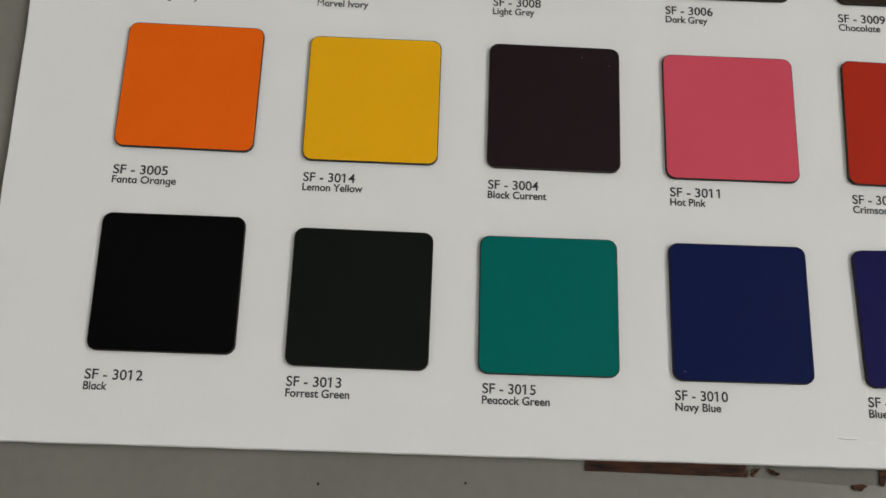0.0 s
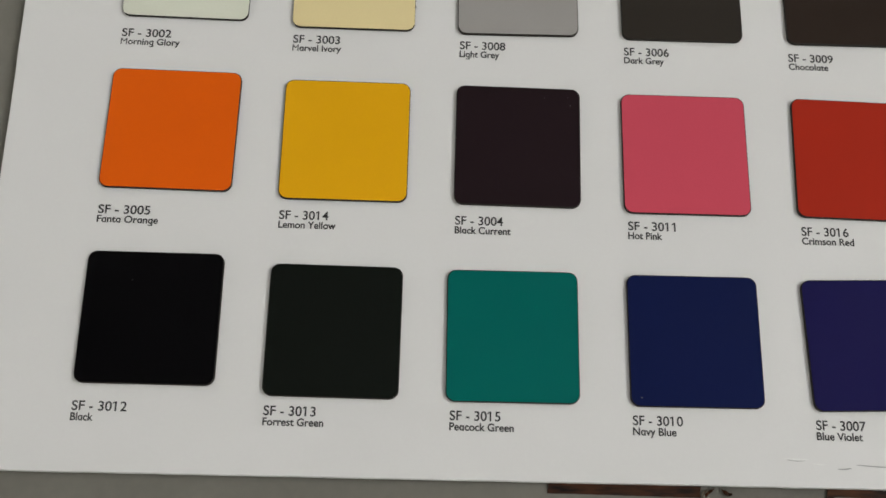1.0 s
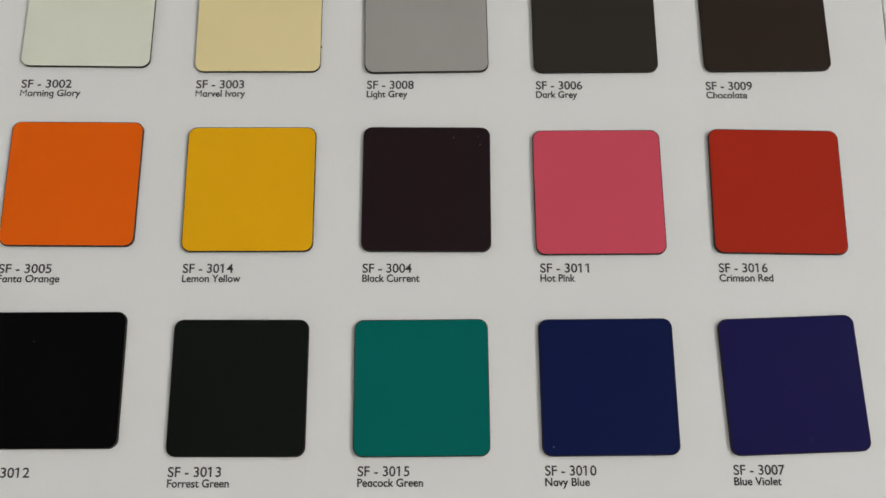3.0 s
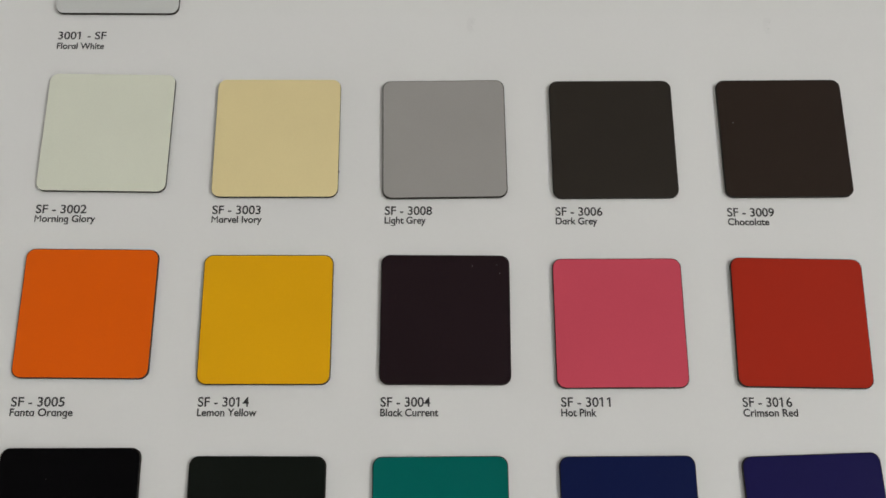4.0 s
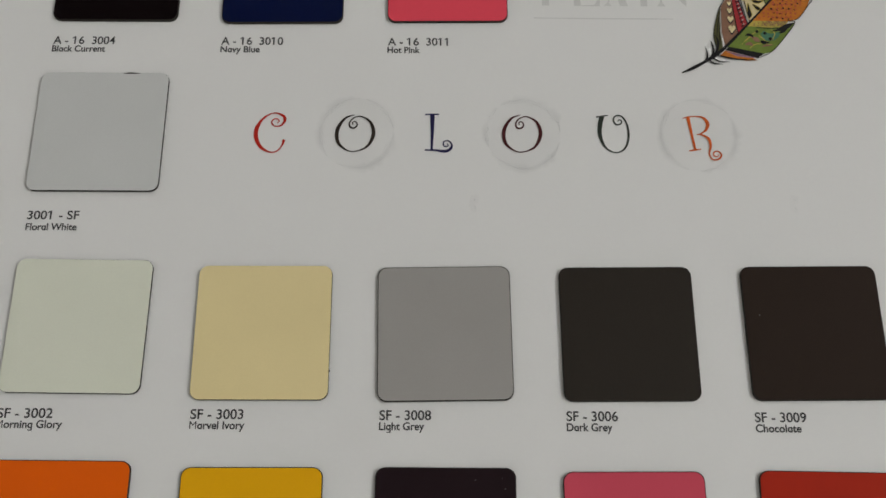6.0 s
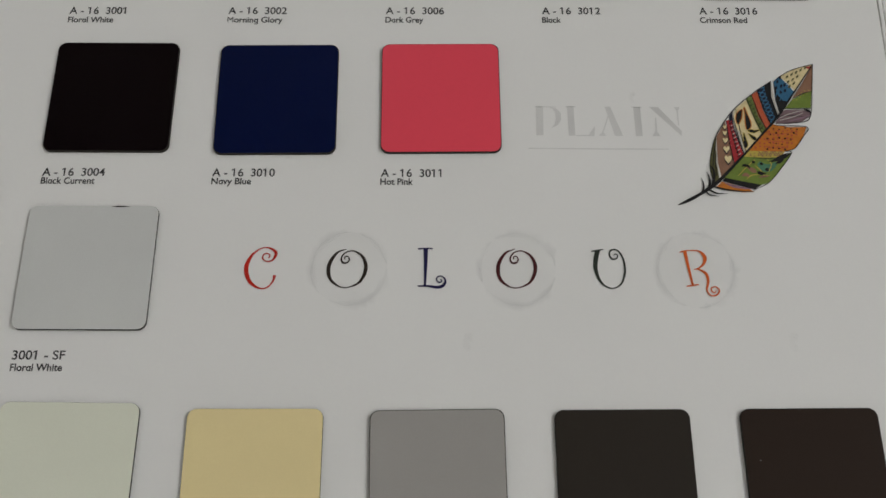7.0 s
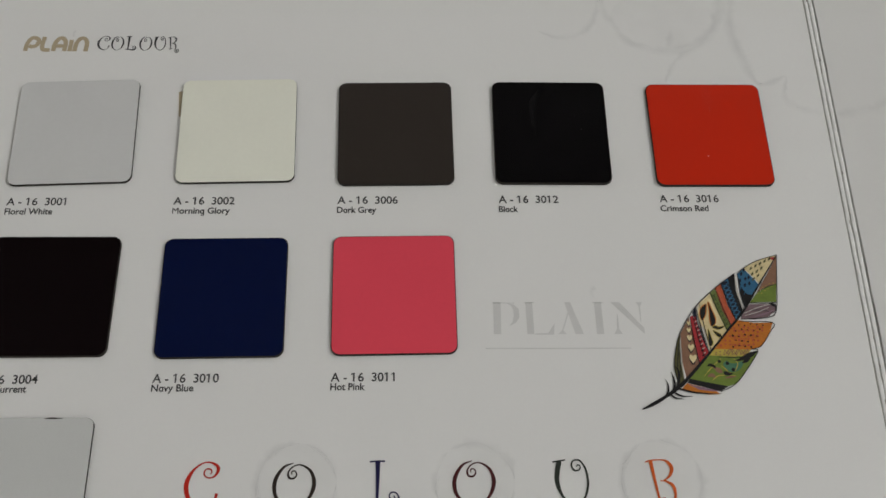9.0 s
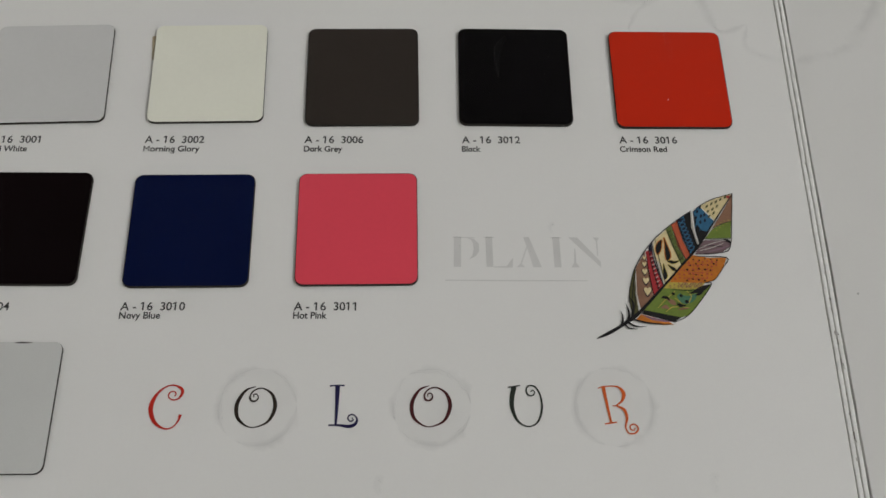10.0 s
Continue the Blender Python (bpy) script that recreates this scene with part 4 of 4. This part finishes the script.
def specks(key, material, spots):
    """Dust and chips of paint: x, y from the chip's centre, size."""
    for x, y, r in spots:
        bm = bmesh.new()
        disc(bm, x * U, y * U, r * U, THICK + 0.00005, 7, 0.7, x * 9)
        part("speck", bm, material, CHIPS[key])


specks(("c", 2), DUST, [(0.42, 0.36, 0.006), (0.21, 0.42, 0.005), (0.40, 0.43, 0.004)])
specks(("f", 3), DUST, [(0.27, 0.02, 0.0045), (0.31, 0.21, 0.004), (0.22, 0.16, 0.003)])
specks(("f", 4), WHITE_MARK, [(-0.035, -0.235, 0.0055)])
specks(("b", 4), DUST, [(-0.40, 0.13, 0.007)])
specks(("d", 0), DUST, [(-0.16, 0.28, 0.004)])
specks(("d", 3), DUST, [(-0.42, -0.44, 0.007)])
specks(("b", 1), BLACK_INK, [(0.505, -0.30, 0.010)])
def streak(key, material, pts):
    bm = bmesh.new()
    ribbon(bm, [(x * U, y * U, w * U) for x, y, w in pts], THICK + 0.00004, 5)
    part("smear", bm, material, CHIPS[key])


SMEAR = mat("faint_grey_smear", (0.5, 0.5, 0.5), rough=0.6, spec=0.2, vary=0.1, bump=0, scale=60, alpha=(0.0, 0.024))
streak(("a", 0), CORE, [(0.14, 0.510, 0.004), (0.20, 0.511, 0.014), (0.28, 0.510, 0.003)])
streak(("f", 3), SMEAR, [(-0.06, 0.44, 0.04), (-0.14, 0.30, 0.07), (-0.15, 0.10, 0.04), (-0.14, -0.04, 0.01)])
streak(("f", 4), SMEAR, [(0.03, 0.50, 0.07), (0.03, 0.36, 0.09), (0.04, 0.22, 0.02)])
streak(("d", 4), SMEAR, [(0.05, -0.40, 0.03), (0.08, -0.41, 0.07), (0.11, -0.41, 0.03)])
bm = bmesh.new()
stack(bm, [([(-0.522 * U, 0.17 * U), (-0.50 * U, 0.15 * U), (-0.50 * U, 0.43 * U), (-0.540 * U, 0.42 * U)], 0.0), ([(-0.522 * U, 0.17 * U), (-0.50 * U, 0.15 * U), (-0.50 * U, 0.43 * U), (-0.540 * U, 0.42 * U)], 0.0005)])
part("tape", bm, BEIGE, CHIPS["f", 1], "tan sticky tape end")

# ---- sheets under the board's front edge ----
bm = bmesh.new()
n = 24
front = [(3.475, -0.672)] + [(3.49 + (4.60 - 3.49) * k / n, -0.670 + 0.004 * noise.noise(Vector((k * 1.3, 0, 0)))) for k in range(1, n + 1)]
outline = [(x * U, y * U) for x, y in front + [(4.592, -0.64), (4.60, -0.60), (4.60, -0.4), (3.505, -0.4)]]
stack(bm, [(outline, 0.0), (outline, 0.0009)])
wood_sheet = tagged(link_mesh("wood_sample_sheet", bm, WOOD), "reddish-brown wood-grain sheet peeking out under the board", "sheet")


def curl(pts, material, label):
    """A torn lip of paper, bent up a little along its length."""
    bm = bmesh.new()
    ribbon(bm, [(x * U, y * U, w * U) for x, y, w in pts], 0.0011, 6)
    for v in bm.verts:
        v.co.z += 0.0005 * math.sin(v.co.x * 3500) + 0.0004 * math.cos(v.co.y * 2600)
    solid = bmesh.ops.extrude_face_region(bm, geom=bm.faces[:])
    bmesh.ops.translate(bm, verts=[v for v in solid["geom"] if isinstance(v, bmesh.types.BMVert)], vec=(0, 0, 0.00025))
    part("torn_curl", bm, material, wood_sheet, label)


curl([(4.603, -0.674, 0.010), (4.612, -0.650, 0.018), (4.622, -0.630, 0.018), (4.645, -0.614, 0.012)], WORN_BROWN, "torn pale brown paper curl")
curl([(4.632, -0.668, 0.006), (4.642, -0.645, 0.022), (4.668, -0.622, 0.018), (4.700, -0.604, 0.006)], WOOD, "")
curl([(4.752, -0.606, 0.010), (4.776, -0.626, 0.024), (4.800, -0.640, 0.026), (4.830, -0.640, 0.006)], WOOD, "")
bm = bmesh.new()
outline = [(x * U, y * U) for x, y in ((4.66, -0.664), (4.80, -0.672), (4.99, -0.681), (5.16, -0.689), (5.32, -0.694), (5.45, -0.689), (5.552, -0.678), (5.562, -0.60), (5.56, -0.3), (4.66, -0.3))]
stack(bm, [(outline, 0.0), (outline, 0.0003)])
tagged(link_mesh("backing_sheet", bm, GREY_SHEET), "thin grey backing sheet sticking out under the board", "sheet")
bm = bmesh.new()
outline = [(x * U, y * U) for x, y in ((5.335, -0.694), (5.338, -0.716), (5.352, -0.728), (5.376, -0.726), (5.396, -0.733), (5.414, -0.716), (5.444, -0.694), (5.40, -0.684))]
stack(bm, [(outline, 0.0), (outline, 0.0010)])
tagged(link_mesh("paper_scrap", bm, WOOD), "small torn brown paper scrap beside the board", "paper scrap")
bm = bmesh.new()
outline = [(x * U, y * U) for x, y in ((5.526, -0.655), (5.532, -0.690), (5.548, -0.698), (5.560, -0.682), (5.575, -0.640), (5.62, -0.632), (5.9, -0.640), (6.6, -0.655), (6.6, -0.3), (5.58, -0.3))]
stack(bm, [(outline, 0.0007), (outline, 0.0013)])
tagged(link_mesh("dark_sheet", bm, WOOD), "dark brown wood-grain sheet under the board, torn at its corner", "sheet")
for k, (x, y, r) in enumerate(((1.644, -0.834, 0.010), (2.654, -0.788, 0.010))):
    bm = bmesh.new()
    stack(bm, [([(x * U + r * U * math.cos(a), y * U + r * U * math.sin(a)) for a in np.linspace(0, 5.6, 7)], 0.0), ([(x * U + 0.6 * r * U * math.cos(a), y * U + 0.6 * r * U * math.sin(a)) for a in np.linspace(0, 5.6, 7)], 0.0004)])
    tagged(link_mesh("grit_crumb", bm, BLACK_INK), "tiny dark crumb of grit on the tile floor", "crumb")

# ---- floor tiles ----
TS, GAP = 0.6, 0.0022
tb = bmesh.new()
stack(tb, [(rounded(TS - GAP, TS - GAP, 0.001, 2), -0.0012), (rounded(TS - GAP, TS - GAP, 0.001, 2), -0.0005), (rounded(TS - GAP - 0.001, TS - GAP - 0.001, 0.001, 2), 0.0)])
tile_me = bpy.data.meshes.new("tile")
tb.to_mesh(tile_me)
tb.free()
tile_me.materials.append(TILE)
for i in range(8):
    for j in range(8):
        t = new("tile", tile_me)
        t.location = (R["x0"] + TS * (i + 0.5), R["y0"] + TS * (j + 0.5), 0.0)
        t.parent = floor
